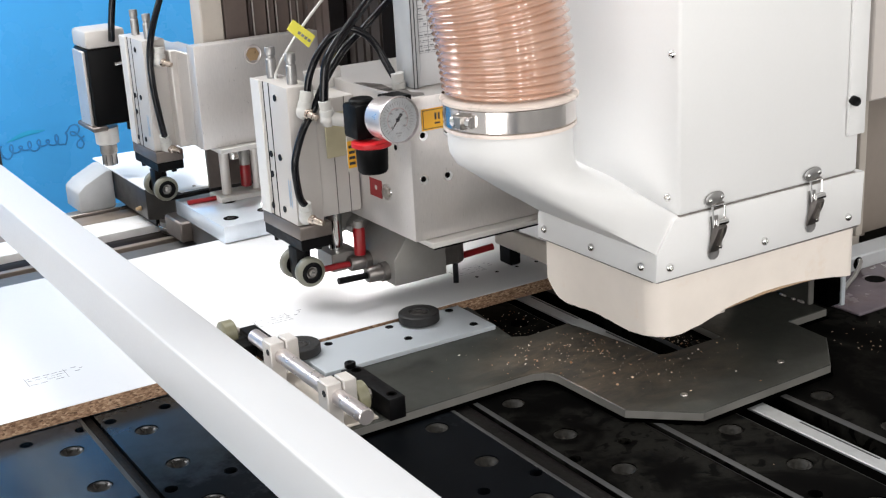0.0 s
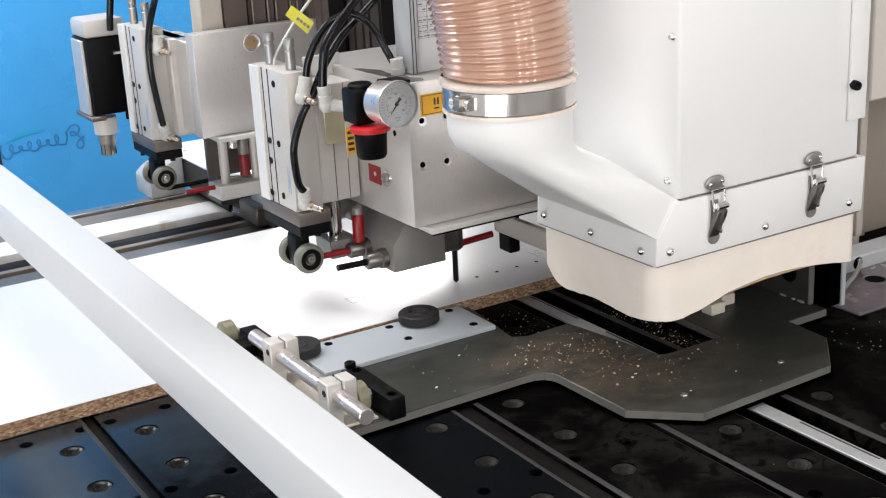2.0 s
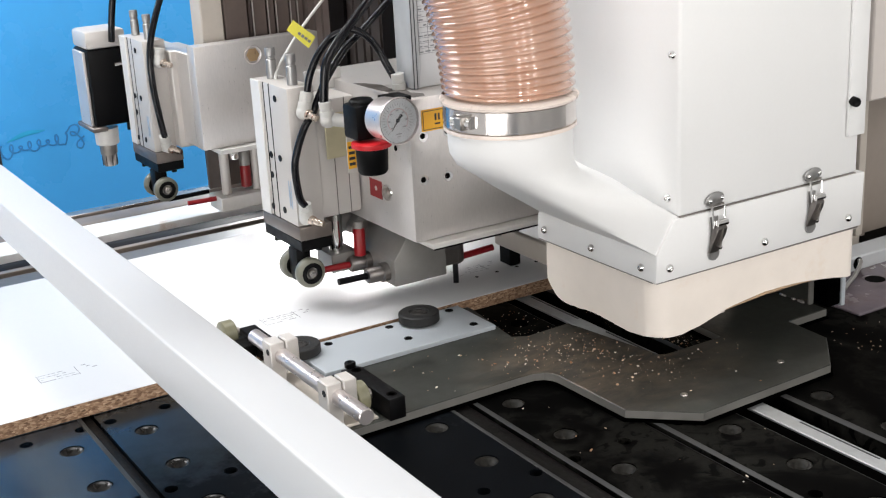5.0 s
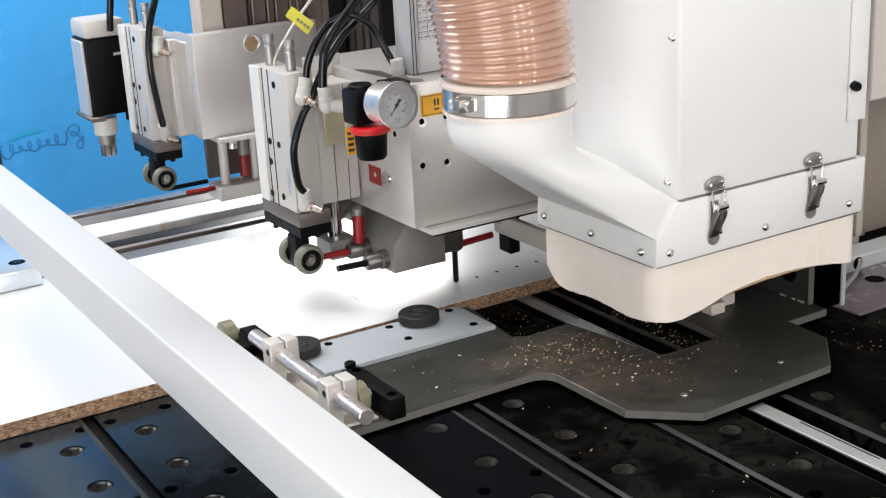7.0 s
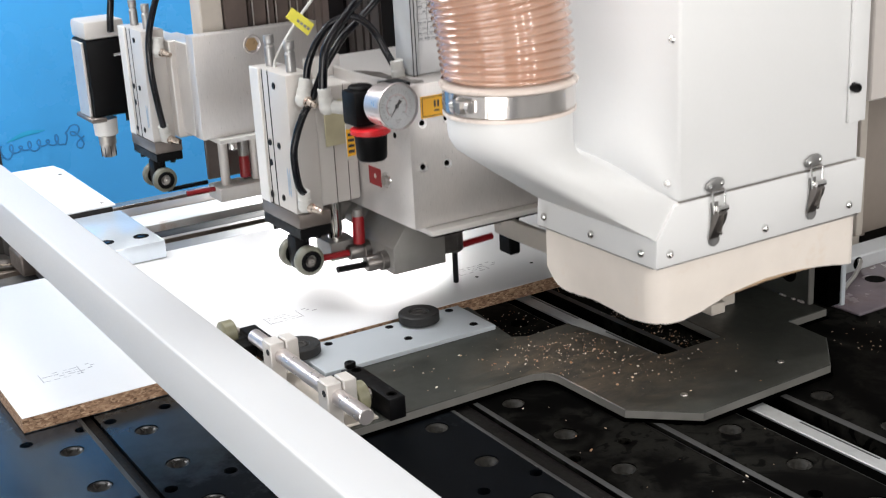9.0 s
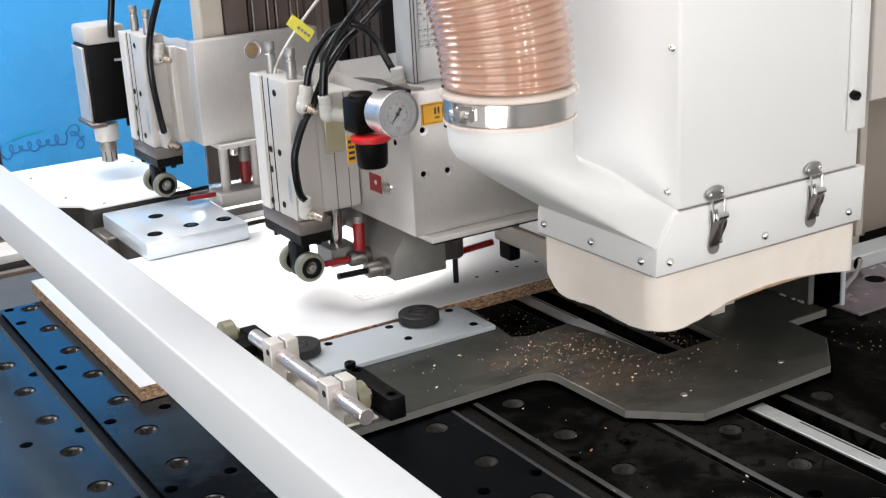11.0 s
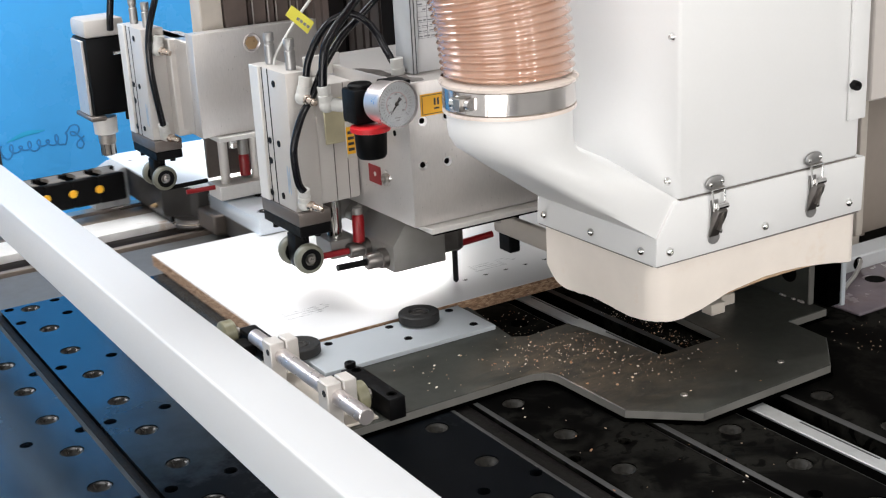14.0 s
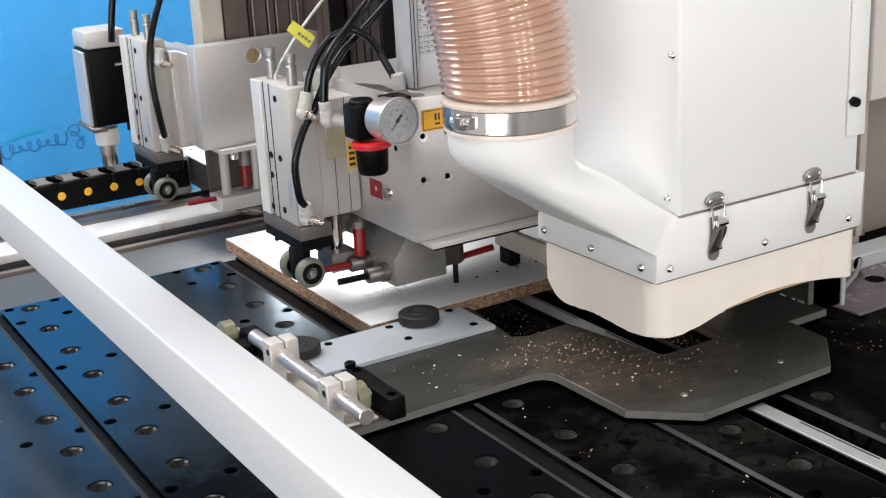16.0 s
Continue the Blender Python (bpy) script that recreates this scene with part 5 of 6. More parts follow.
for a, r in ((225, 0.0108), (180, 0.0112), (135, 0.0108), (90, 0.0108), (45, 0.0108), (0, 0.0112), (-45, 0.0108)):
    p = on_dial(r, a, 0.0088)
    rod(bm, p - sx_ * 0.0014, p + sx_ * 0.0014, 0.0009, n=5)
for w, h in ((0.0035, -0.0150), (0.0022, -0.0178)):
    p = GC + GA * 0.0088 + up_ * h
    rod(bm, p - sx_ * w, p + sx_ * w, 0.0007, n=5)
part("scale_print", bm, "tick", g, "grey bars of scale print", smooth=0)
bm = B()
rod(bm, on_dial(0.006, 48), on_dial(0.0135, 231), 0.0012, 0.0004, n=6)
rod(bm, on_dial(0.001, 48), on_dial(0.0075, 48), 0.0010, 0.0021, n=6)
ball(bm, on_dial(0.0, 0), 0.0024, 10)
part("needle", bm, "ink", g, "dark gauge needle")
part("lens", lathe(B(), GC, GA, [(0.0126, 0.0248), (0.0134, 0.0246), (0.0138, 0.0)], 36), "glass", g)
part("rating_label", box(B(), (0.679, 1.3485, 0.217), (0.690, 1.3490, 0.250)), "yellow", reg, smooth=0)

bm = B()
for q in range(4):
    box(bm, (0.6805, 1.3481, 0.221 + 0.0068 * q), (0.6885, 1.3484, 0.2245 + 0.0068 * q))
part("rating_print", bm, "ink", reg, smooth=0)
part("label_stay", box(B(), (0.679, 1.3491, 0.212), (0.7178, 1.3515, 0.256), 0.0005), "alu", reg)

# plastic film behind the regulator
bowl = thing("film_pouch", (0.66, 1.385, 0.24), "yellowish plastic film over the cylinder side", "plastic film")
part("film", box(B(), (0.672, 1.3905, 0.222), (0.702, 1.3925, 0.278), 0.001), "yellow_film", bowl)

stay = thing("tube_bracket", (0.70, 1.45, 0.30), "pale sheet bracket behind the air tubes", "bracket")
part("sheet", box(B(), (0.678, 1.4495, 0.2965), (0.729, 1.4515, 0.322), 0.0006), "alu_bright", stay)
part("flange", box(B(), (0.718, 1.4520, 0.3085), (0.729, 1.475, 0.3105), 0.0004), "alu_bright", stay)

# ------------------------------------------------------------ push-in fittings and air tubes


def fitting(label, a, b, r, screw=None):
    t = thing("tube_fitting", a, label, "fitting", "tube fittings")
    a, b = Vector(a), Vector(b)
    part("sleeve", lathe(B(), a, b - a, [(0, r * 0.9), (0.001, r), ((b - a).length * 0.5, r), ((b - a).length * 0.52, r * 0.88), ((b - a).length * 0.97, r * 0.95), ((b - a).length, r * 0.8)], 20), "fitting", t)
    part("elbow", ball(B(), a, r * 1.12, 14), "fitting", t)
    if screw:
        s = a + (Vector(screw) - a) * 0.78
        part("stem", lathe(B(), a, s - a, [(0, r * 0.75), ((s - a).length * 0.45, r * 0.75), ((s - a).length * 0.5, r * 0.55), ((s - a).length * 0.8, r * 0.55), ((s - a).length * 0.82, r * 0.45), ((s - a).length, r * 0.45)], 16), "nickel", t, "brass adjusting screw")
    return t


FITS = [
    fitting("light grey push-in fitting with brass screw on the cylinder", (0.640, 1.378, 0.288), (0.646, 1.378, 0.312), 0.0085, (0.648, 1.352, 0.281)),
    fitting("light grey push-in fitting with brass screw near the cylinder foot", (0.632, 1.380, 0.158), (0.630, 1.376, 0.178), 0.0080, (0.648, 1.352, 0.151)),
    fitting("light grey elbow fitting beside the regulator", (0.658, 1.352, 0.280), (0.656, 1.352, 0.303), 0.0085, None),
    fitting("light grey push-in fitting on top of the head", (0.742, 1.325, 0.304), (0.740, 1.325, 0.328), 0.0085, None),
    fitting("light grey push-in fitting with brass screw on the far cylinder", (0.645, 1.898, 0.150), (0.640, 1.890, 0.172), 0.0085, (0.662, 1.868, 0.143)),
    fitting("light grey push-in fitting at the top of the far cylinder", (0.645, 1.888, 0.285), (0.648, 1.888, 0.306), 0.0085, (0.660, 1.862, 0.279))]
part("cross_stem", rod(B(), (0.660, 1.352, 0.281), (0.682, 1.335, 0.277), 0.0080, n=16), "fitting", FITS[2])


def air_tube(label, pts, r, mat="black_gloss"):
    bm = tube(B(), pts, r, 12, 8)
    return solo("air_tube", bm, mat, label, "air tube", base=pts[0], group="air tubes", smooth=80)


TUBES = [
    air_tube("glossy black air tube rising from the cylinder foot", [(0.630, 1.374, 0.174), (0.6221, 1.372, 0.1885), (0.6195, 1.372, 0.2234), (0.6245, 1.372, 0.2451), (0.636, 1.372, 0.2705), (0.650, 1.374, 0.2871), (0.6623, 1.376, 0.3076), (0.6737, 1.376, 0.3262), (0.6965, 1.374, 0.3547), (0.7176, 1.372, 0.3722), (0.7421, 1.372, 0.3914), (0.7643, 1.372, 0.409), (0.83, 1.372, 0.46)], 0.0046),
    air_tube("thick blue-black air tube from the elbow fitting", [(0.6545, 1.352, 0.299), (0.6581, 1.352, 0.3308), (0.6634, 1.352, 0.3498), (0.6768, 1.352, 0.3678), (0.6905, 1.352, 0.3812), (0.7067, 1.352, 0.397), (0.7229, 1.352, 0.4128), (0.78, 1.352, 0.468)], 0.0054),
    air_tube("glossy black air tube arching from the cylinder top over the head", [(0.646, 1.378, 0.308), (0.6503, 1.376, 0.3292), (0.6596, 1.373, 0.3504), (0.6715, 1.369, 0.3672), (0.6818, 1.364, 0.3762), (0.6977, 1.3515, 0.3817), (0.7124, 1.3427, 0.3729), (0.7238, 1.3382, 0.3568), (0.730, 1.3338, 0.3412), (0.7375, 1.328, 0.3225)], 0.0044),
    air_tube("thin grey cable with a tag above the cylinder", [(0.641, 1.455, 0.312), (0.645, 1.46, 0.322), (0.656, 1.466, 0.335), (0.681, 1.47, 0.363), (0.706, 1.47, 0.389), (0.75, 1.47, 0.43)], 0.0019, "fitting"),
    air_tube("glossy black air tube down to the far cylinder foot", [(0.640, 1.888, 0.168), (0.634, 1.884, 0.205), (0.630, 1.885, 0.255), (0.634, 1.89, 0.305), (0.652, 1.90, 0.352), (0.69, 1.92, 0.42)], 0.0050),
    air_tube("dark air tube beside the far motor", [(0.628, 2.055, 0.30), (0.630, 2.05, 0.330), (0.640, 2.05, 0.38), (0.66, 2.05, 0.44)], 0.0055)]
tag = thing("cable_tag", (0.69, 1.467, 0.365), "bright yellow cable tag with faint marks", "tag")
bm = B()
q = [(0.668, 0.373), (0.6775, 0.384), (0.706, 0.360), (0.6955, 0.347)]
prism(bm, q, "y", 1.4665, 1.4675)
part("sheet", bm, "tag_yellow", tag, smooth=0)
bm = B()
for q in range(4):
    u = Vector((0.6815 + 0.0042 * q, 0.3665 - 0.0036 * q))
    prism(bm, [(u.x, u.y), (u.x + 0.0022, u.y + 0.0026), (u.x + 0.0052, u.y + 0.0001), (u.x + 0.0030, u.y - 0.0025)], "y", 1.4660, 1.4664)
part("print", bm, "ink_soft", tag, smooth=0)

# ------------------------------------------------------------ far drilling unit
far_head = thing("drill_head", (0.78, 1.95, 0.15), "grey aluminium drilling head block by the blue partition", "drill head")
bm = box(B(), (0.669, 1.802, 0.158), (0.90, 1.830, 0.3130), 0.0015, 2)
box(bm, (0.6695, 1.831, 0.158), (0.690, 2.03, 0.300), 0.0015)
part("housing", bm, "alu_box", far_head, "brushed grey aluminium housing")
part("sole_plate", box(B(), (0.690, 1.790, 0.150), (0.90, 1.87, 0.1575), 0.0008), "alu_bright", far_head)
part("plug_ring", lathe(B(), (0.762, 1.802, 0.2905), (0, -1, 0), [(0, 0.0145), (0.0015, 0.0142), (0.0020, 0.0128), (0.0008, 0.0112)], 26), "shaft", far_head, "bright ring")
part("plug", lathe(B(), (0.761, 1.802, 0.2905), (0, -1, 0), [(0, 0.0108), (0.0016, 0.0105), (0.0016, 0.0)], 6), "brass", far_head, "brass hexagon plug")
part("rear_body", box(B(), (0.660, 1.88, 0.150), (0.695, 2.03, 0.300), 0.002), "alu", far_head)
foot = part("foot_block", box(B(), (0.700, 1.835, 0.048), (0.79, 1.885, 0.070), 0.0012), "alu_bright", far_head, "pale clamping foot on two rods")
for x in (0.7195, 0.772):
    part("foot_rod", rod(B(), (x, 1.858, 0.070), (x, 1.858, 0.160), 0.0075, n=18), "alu", far_head)
part("back_plate", box(B(), (0.706, 1.895, 0.072), (0.80, 1.902, 0.158), 0.001), "adapter", far_head)
part("red_grip", lathe(B(), (0.755, 1.862, 0.074), (0, 0, 1), [(0, 0.005), (0.002, 0.0085), (0.032, 0.0085), (0.036, 0.0070)], 18), "red", far_head, "red dipped drill shank")
part("shank_holder", rod(B(), (0.755, 1.862, 0.1101), (0.755, 1.862, 0.150), 0.0085, n=18), "unit_grey", far_head)
part("nut", lathe(B(), (0.735, 1.852, 0.125), (0, 0, 1), [(0, 0.0075), (0.010, 0.0075), (0.012, 0.006), (0.034, 0.006)], 12), "chrome", far_head)
part("red_drill", rod(B(), (0.655, 1.862, 0.066), (0.705, 1.858, 0.066), 0.0038, n=12), "red", far_head)
part("black_drill", rod(B(), (0.640, 1.905, 0.066), (0.705, 1.900, 0.068), 0.0036, n=12), "black", far_head)

motor = thing("spindle_motor", (0.62, 2.1, 0.09), "black spindle motor with silver nose beside the blue partition", "spindle motor")
part("case", box(B(), (0.588, 2.065, 0.163), (0.655, 2.14, 0.288), 0.003, 2), "black", motor)
part("cap", box(B(), (0.588, 2.065, 0.2885), (0.655, 2.14, 0.318), 0.006, 2), "alu", motor, "silver end cap")
part("flange", box(B(), (0.580, 2.060, 0.155), (0.606, 2.145, 0.1628), 0.002), "adapter", motor)
part("edge_strip", box(B(), (0.583, 2.075, 0.163), (0.5878, 2.13, 0.285), 0.001), "alu_box", motor)
part("nose", lathe(B(), (0.613, 2.10, 0.1255), (0, 0, 1), [(0, 0.0165), (0.0015, 0.0190), (0.020, 0.0198), (0.0285, 0.0200)], 28), "alu_bright", motor, "pale spindle collar")
part("collet", lathe(B(), (0.613, 2.10, 0.089), (0, 0, 1), [(0, 0.0), (0, 0.0095), (0.002, 0.0112), (0.020, 0.0128), (0.021, 0.0140), (0.0362, 0.0145)], 28), "steel", motor, "steel collet nut")
for a in range(8):
    q = 2 * math.pi * a / 8
    part("slot", box(B(), (0.6125 + 0.0125 * math.cos(q), 2.0995 + 0.0125 * math.sin(q), 0.090), (0.6135 + 0.0125 * math.cos(q), 2.1005 + 0.0125 * math.sin(q), 0.108)), "ink", motor)
for x, y in ((0.597, 2.072), (0.645, 2.072)):
    part("bolt", rod(B(), (x, y, 0.1545 if x < 0.606 else 0.1500), (x, y, 0.1640), 0.0045, n=12), "black", motor)
part("pin", rod(B(), (0.655, 2.064, 0.262), (0.628, 2.058, 0.262), 0.003, n=10), "chrome", motor)

# ------------------------------------------------------------ gantry behind the heads
gantry = thing("gantry", (0.95, 1.8, 0.1), "dark brown ribbed bellows of the machine gantry", "gantry")
k = 0
y = 1.37
rng = random.Random(8)
while y < 2.30:
    w = rng.choice((0.020, 0.026, 0.032))
    # folds up to y 1.70 get the darkest brown
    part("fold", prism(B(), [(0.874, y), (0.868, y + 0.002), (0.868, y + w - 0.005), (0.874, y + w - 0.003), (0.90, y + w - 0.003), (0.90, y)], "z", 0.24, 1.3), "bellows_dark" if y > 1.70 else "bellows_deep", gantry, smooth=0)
    y += w
for x0, x1, x2 in ((0.7370, 0.7745, 0.7745), (0.7785, 0.7805, 0.7835), (0.7838, 0.8050, 0.8085), (0.8088, 0.8190, 0.8222), (0.8225, 0.8430, 0.8462), (0.8465, 0.8555, 0.8580), (0.8583, 0.8675, 0.8675)):
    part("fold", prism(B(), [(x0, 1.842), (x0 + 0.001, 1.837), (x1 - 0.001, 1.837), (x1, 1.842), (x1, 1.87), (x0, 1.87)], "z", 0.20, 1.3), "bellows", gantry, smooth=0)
    if x2 > x1:
        part("fold_edge", box(B(), (x2 - 0.0019, 1.8345, 0.20), (x2 - 0.0003, 1.8362, 1.3)), "fold_edge", gantry, "thin light fold edge", smooth=0)
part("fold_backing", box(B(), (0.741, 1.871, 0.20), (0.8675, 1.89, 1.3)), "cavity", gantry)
part("back_plate", box(B(), (0.90, 1.36, 0.24), (1.10, 2.30, 1.3)), "black", gantry)
# near-black strips over the folds put in the shade of two gaps
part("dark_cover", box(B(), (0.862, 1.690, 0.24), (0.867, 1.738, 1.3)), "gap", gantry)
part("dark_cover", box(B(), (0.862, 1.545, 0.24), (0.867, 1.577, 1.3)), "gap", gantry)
part("upper_frame", box(B(), (0.700, 1.838, 0.20), (0.7352, 1.88, 1.3), 0.002), "frame_beige", gantry)
part("bridge", box(B(), (1.101, 1.52, 0.50), (1.749, 2.25, 1.3), 0.003), "column", gantry)
part("support", box(B(), (1.75, 1.5, FLOOR), (2.05, 2.6, 1.3), 0.003), "column", gantry)
col = thing("side_column", (1.45, 1.25, FLOOR), "beige painted side column with upright edges", "machine column")
part("post", box(B(), (1.385, 1.20, -0.02), (1.62, 1.50, 1.2), 0.003), "column", col)
part("post_edge", box(B(), (1.375, 1.195, -0.02), (1.384, 1.24, 1.2), 0.001), "dark_steel", col)
part("post_edge", box(B(), (1.40, 1.192, -0.02), (1.41, 1.199, 1.2), 0.001), "column", col)
part("edge_profile", box(B(), (1.360, 1.165, 0.0145), (1.374, 1.194, 1.2), 0.003, 2), "frame_beige", col, "tan metal edge profile")
part("edge_groove", box(B(), (1.3535, 1.170, 0.0145), (1.3595, 1.190, 1.2), 0.001), "seam_brown", col, "dark brown groove")
part("profile_foot", rod(B(), (1.363, 1.18, -0.0005), (1.363, 1.18, 0.014), 0.014, n=20), "frame_beige", col)
part("foot", box(B(), (1.36, 1.17, -0.001), (1.66, 1.52, -0.0205), 0.001), "black", col)
part("cover", box(B(), (1.215, 1.03, 0.2465), (1.62, 1.06, 1.2), 0.002), "cover_warm", col, "warm grey front cover sheet")
part("leg", box(B(), (1.45, 1.3, FLOOR), (1.55, 1.4, -0.08), 0.003), "frame_grey", col)
part("cover_arm", box(B(), (1.45, 1.061, 0.5), (1.50, 1.199, 0.55)), "column", col)

# ------------------------------------------------------------ wood chips
rng = random.Random(21)


def chip_mesh(s):
    bm = B()
    bmesh.ops.create_cube(bm, size=1.0)
    for v in bm.verts:
        v.co = Vector((v.co.x * s * rng.uniform(0.8, 1.3), v.co.y * s * rng.uniform(0.5, 0.9), v.co.z * s * rng.uniform(0.25, 0.5)))
    me = bpy.data.meshes.new("wood_chip")
    bm.to_mesh(me)
    bm.free()
    me.materials.append(M["chip"])
    return me


CHIP = [chip_mesh(s) for s in (0.0008, 0.0011, 0.0014, 0.0018, 0.0025)]


def chip_spot():
    """Somewhere on the support plate, the slot or the planks before it; nearer the hood more often."""
    while True:
        u = rng.random()
        if u < 0.34:
            x, y = rng.gauss(0.795, 0.035), rng.gauss(1.115, 0.026)
        elif u < 0.56:
            v = rng.random()
            x, y = 0.80 + 0.07 * v + rng.gauss(0, 0.03), 1.09 - 0.11 * v + rng.gauss(0, 0.022)
        elif u < 0.70:
            x, y = rng.uniform(0.62, 0.80), rng.uniform(1.075, 1.18)
        elif u < 0.80:
            x, y = rng.uniform(0.66, 0.86), rng.uniform(0.72, 1.03)
        else:
            x, y = rng.uniform(1.08, 1.45), rng.uniform(0.66, 0.98)
        if 0.555 < x < 0.80 and 1.195 < y:
            continue
        if not (0.66 < y < 1.20):
            continue
        if 0.862 < x < 0.927 and y > 1.02:
            continue
        if 0.79 < x < 0.865 and 1.155 < y < 1.29:
            if rng.random() < 0.85:
                continue
            return x, y, 0.0006
        on = inside(x, y)
        return x, y, (TOP if on else 0.0) + 0.0006


def inside(x, y):
    c = False
    for i in range(len(C_SHAPE)):
        (x1, y1), (x2, y2) = C_SHAPE[i], C_SHAPE[i - 1]
        if (y1 > y) != (y2 > y) and x < (x2 - x1) * (y - y1) / (y2 - y1) + x1:
            c = not c
    return c


FLYERS = []
for k in range(235):
    x, y, z = chip_spot()
    big = rng.choice((0, 0, 0, 0, 1, 1, 1, 2, 2, 3, 4))
    ob = new("wood_chip", CHIP[big])
    tagged(ob, "tiny pale wood chip from the drilling", "wood chip", "scattered wood chips")
    turn = (rng.uniform(-20, 20), rng.uniform(-20, 20), rng.uniform(0, 360))
    ob.matrix_world = pose(x, y, z + 0.0004, *turn)
    if k >= 34:
        FLYERS.append((ob, (x, y, z + 0.0004), turn))
bm = B()
for k in range(900):
    u = rng.random()
    if u > 0.70:
        v = rng.random()
        x, y, z = 0.785 + 0.11 * v + rng.gauss(0, 0.05), 1.125 - 0.13 * v + rng.gauss(0, 0.035), TOP
        if not inside(x, y) or not inside(x + 0.004, y + 0.004):
            continue
        u = 1.0
    elif u < 0.06:
        x, y, z = rng.uniform(0.80, 0.86), rng.uniform(1.17, 1.285), 0.0
    elif u < 0.24:
        x, y, z = rng.uniform(0.93, 0.966), rng.uniform(1.03, 1.20), 0.0
    else:
        x, y, z = rng.uniform(1.08, 1.5), rng.uniform(0.66, 0.98), 0.0
    if u < 1.0 and inside(x, y):
        continue
    s = rng.choice((0.0004, 0.0005, 0.0007, 0.0011))
    box(bm, (x, y, z), (x + s * rng.uniform(0.7, 1.6), y + s * rng.uniform(0.6, 1.2), z + s * 0.6))
solo("wood_dust", bm, "dust_grains", "fine pale wood dust and chips in the slot and on the planks", "wood dust", kind="stuff", smooth=0)

# ------------------------------------------------------------ movement
PLUNGES = [0.03, 0.585, 1.14, 1.70, 2.26, 2.81, 3.37, 3.92, 4.47, 5.01, 5.55, 6.09, 6.63, 7.18, 7.73, 8.35, 8.90, 9.45, 10.0, 10.55, 11.09, 11.62, 12.18, 12.71, 13.26, 13.80, 14.33, 14.88, 15.43, 16.0]
DIP, STEP = 0.0183, 0.032


def dip_at(t):
    """How far the head is lowered at t, from 0 to 1."""
    f = 0.0
    for c in PLUNGES:
        s = t - c
        if -0.21 < s <= 0:
            u = (s + 0.21) / 0.21
            f = max(f, u * u * (3 - 2 * u) if u < 1 else 1)
        elif 0 < s < 0.13:
            u = 1 - s / 0.13
            f = max(f, u * u * (3 - 2 * u))
    return f


def board_x(t):
    """The left edge of the board, which goes on by one step after each plunge."""
    x = START_X
    for c in PLUNGES:
        d = 0.088 if c == 7.73 else STEP
        a = 7.93 if c == 7.73 else c + 0.14
        u = min(1, max(0, (t - a) / 0.13))
        x += d * u * u * (3 - 2 * u)
    return x


def grip_b_x(t):
    """The second carriage lets go for a moment, waits, and takes hold further along."""
    x = board_x(t) + JAW_B
    lag = 0.0
    if 6.77 <= t < 8.08:
        hold = board_x(6.7) + JAW_B + 0.0
        if t < 7.93:
            u = min(1, max(0, (t - 6.80) / 0.1))
            return hold - 0.003 + 0.010 * u
        u = (t - 7.93) / 0.15
        return hold + 0.007 + (board_x(8.2) + JAW_B - hold - 0.007) * u * u * (3 - 2 * u)
    return x


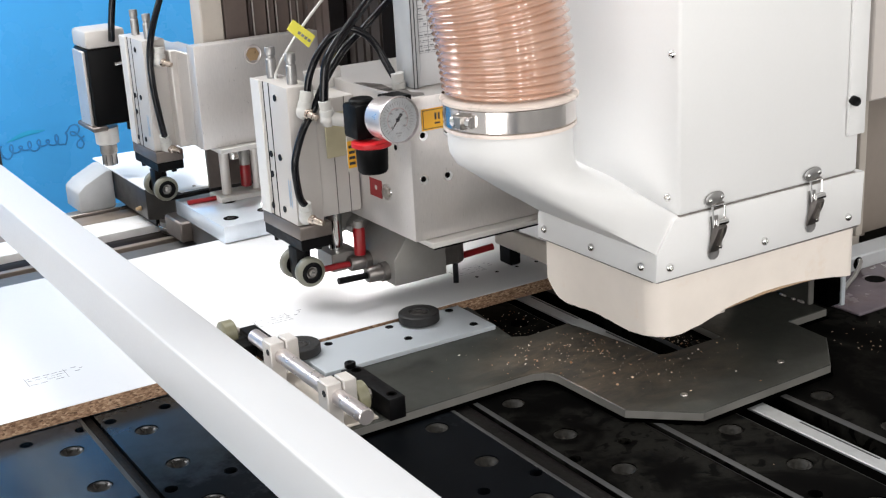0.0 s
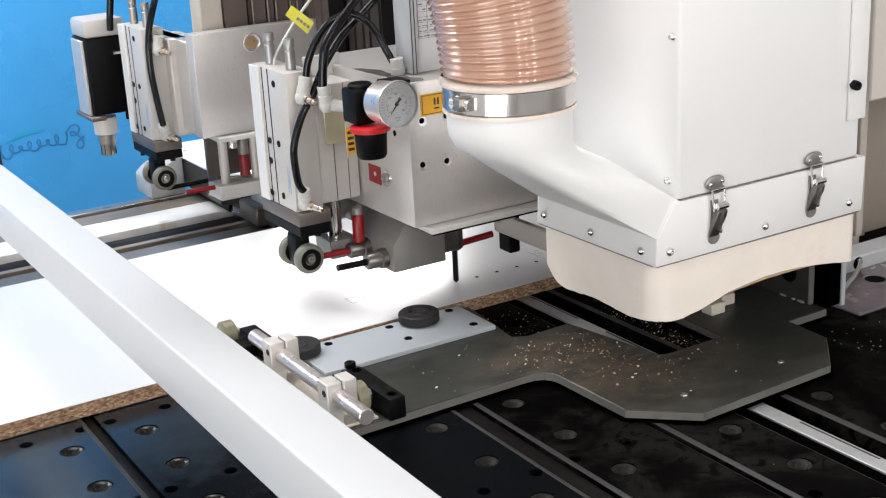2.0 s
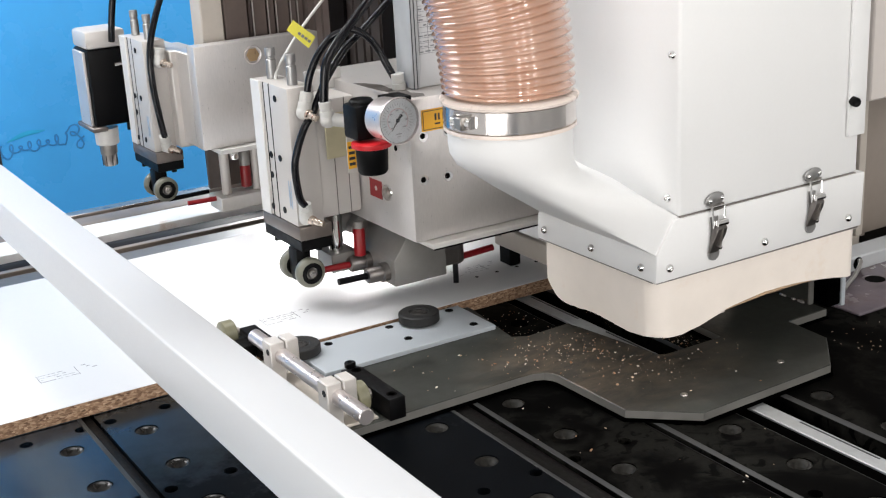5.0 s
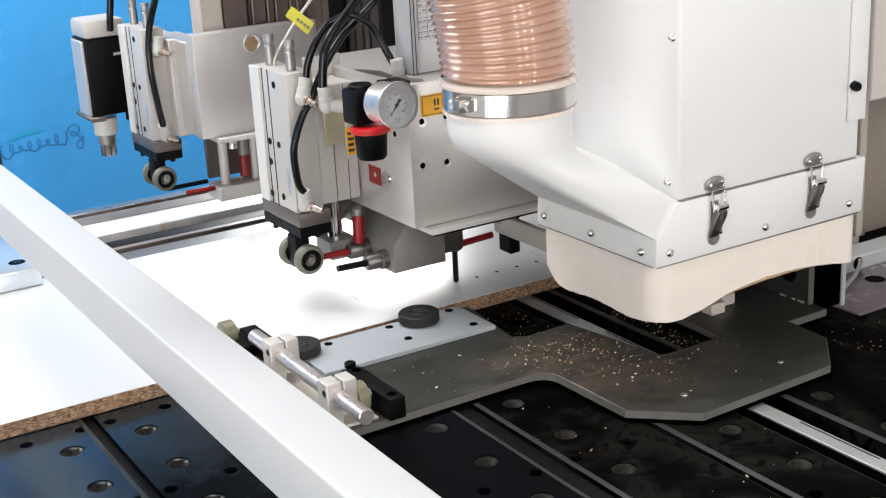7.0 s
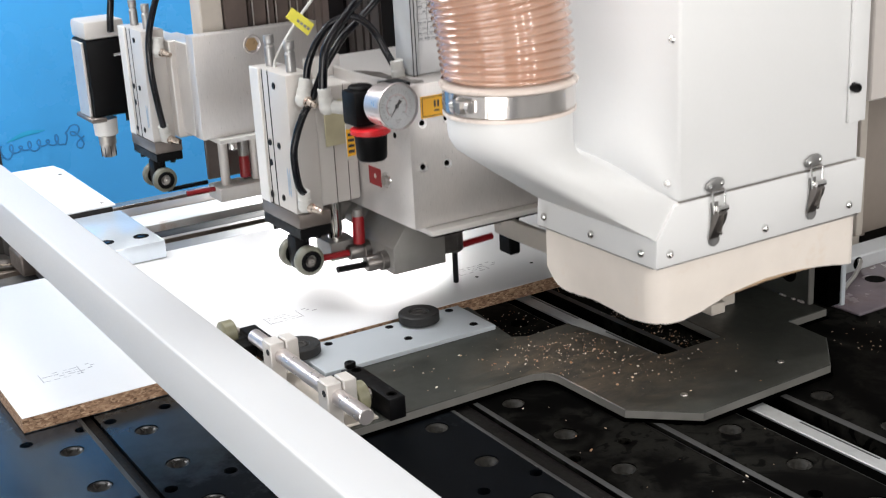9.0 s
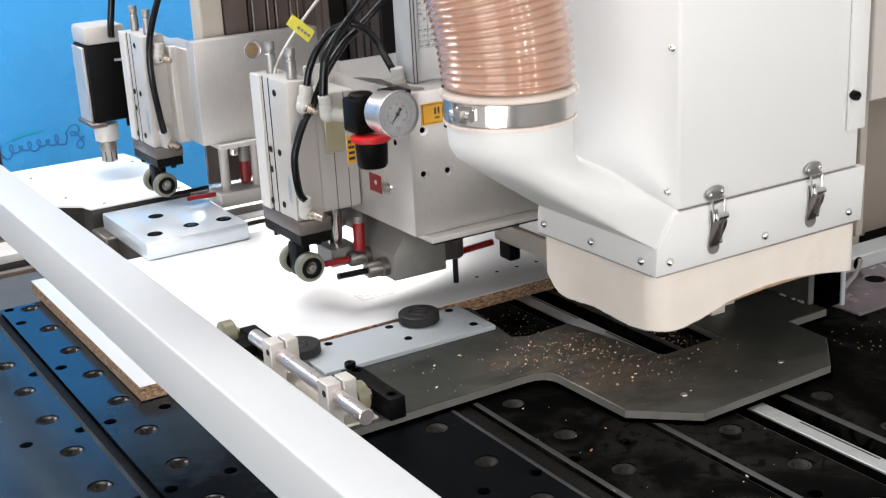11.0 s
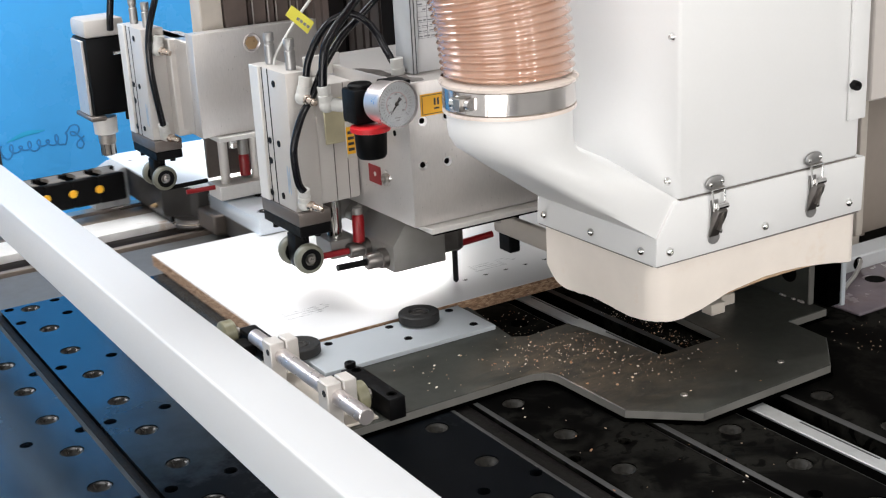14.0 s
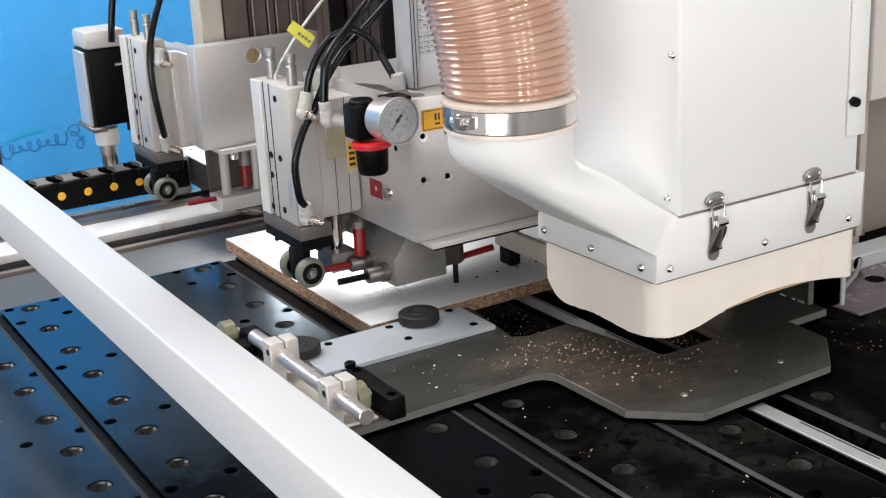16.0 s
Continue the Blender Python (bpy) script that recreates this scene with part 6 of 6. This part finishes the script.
def motions():
    times = [k / 30 for k in range(0, 481)]

    def sparse(values):
        """Keeps the rows at which something changes."""
        keep = []
        for k, t in enumerate(times):
            if k in (0, len(times) - 1) or abs(values[k] - values[k - 1]) > 1e-6 or abs(values[k] - values[k + 1]) > 1e-6:
                keep.append(k)
        return keep
    dips = [dip_at(t) for t in times]
    idx = sparse(dips)
    riders = [hood, hose, vd, head, near_unit, far_unit, pad, reg, bowl, far_head, motor, tag, stay] + FITS + TUBES
    for ob in riders:
        at = ob.location.copy()
        walk(ob, [(times[k], pose(at.x, at.y, at.z - DIP * dips[k])) for k in idx])
    xs = [board_x(t) for t in times]
    idx = sparse(xs)
    by, bz = board.location.y, board.location.z
    walk(board, [(times[k], pose(xs[k], by, bz)) for k in idx])
    a0 = grip_a.location.copy()
    walk(grip_a, [(times[k], pose(a0.x + xs[k] - START_X, a0.y, a0.z)) for k in idx])
    gx = [grip_b_x(t) for t in times]
    idx = sparse(gx)
    for ob in (grip_b, chain):
        b0 = ob.location.copy()
        walk(ob, [(times[k], pose(b0.x + gx[k] - START_X - JAW_B, b0.y, b0.z)) for k in idx])
    # chips fly from the slot under the hood to where they come to lie
    rg = random.Random(77)
    for ob, (x, y, z), turn in FLYERS:
        t0 = round(rg.uniform(0.3, 15.2), 2)
        if rg.random() < 0.35:
            t0 = round(rg.uniform(0.3, 5.0), 2)
        sx, sy = rg.uniform(0.9085, 0.9215), rg.uniform(1.04, 1.22)
        rows = [(0.0, pose(sx, sy, -0.0535, 0, 0, turn[2])), (t0, pose(sx, sy, -0.0535, 0, 0, turn[2]))]
        for s in (0.25, 0.5, 0.75, 1.0):
            h = 0.060 * 4 * s * (1 - s)
            rows.append((t0 + 0.34 * s, pose(sx + (x - sx) * s, sy + (y - sy) * s, -0.0535 * (1 - s) ** 3 + z * s + h, turn[0] * s, turn[1] * s, turn[2] + 60 * (1 - s) * s)))
        rows.append((16.0, pose(x, y, z, *turn)))
        walk(ob, rows)
    # each dark disc is lifted through the board skin at its drilling time
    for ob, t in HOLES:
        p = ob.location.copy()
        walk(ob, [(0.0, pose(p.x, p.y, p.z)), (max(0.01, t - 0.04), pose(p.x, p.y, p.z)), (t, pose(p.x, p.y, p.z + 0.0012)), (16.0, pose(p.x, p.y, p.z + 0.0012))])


# drilled holes as dark discs, which rise through the skin as the drill leaves
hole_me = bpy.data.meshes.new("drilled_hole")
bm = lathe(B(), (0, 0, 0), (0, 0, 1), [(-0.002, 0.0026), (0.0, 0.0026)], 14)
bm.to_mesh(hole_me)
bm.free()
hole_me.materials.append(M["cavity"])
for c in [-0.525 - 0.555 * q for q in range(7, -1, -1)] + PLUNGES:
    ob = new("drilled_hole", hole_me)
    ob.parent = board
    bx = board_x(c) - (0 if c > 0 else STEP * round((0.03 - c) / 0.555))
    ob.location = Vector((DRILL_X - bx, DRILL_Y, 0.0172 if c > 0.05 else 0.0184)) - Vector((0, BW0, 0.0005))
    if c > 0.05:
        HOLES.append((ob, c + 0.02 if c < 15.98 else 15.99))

motions()
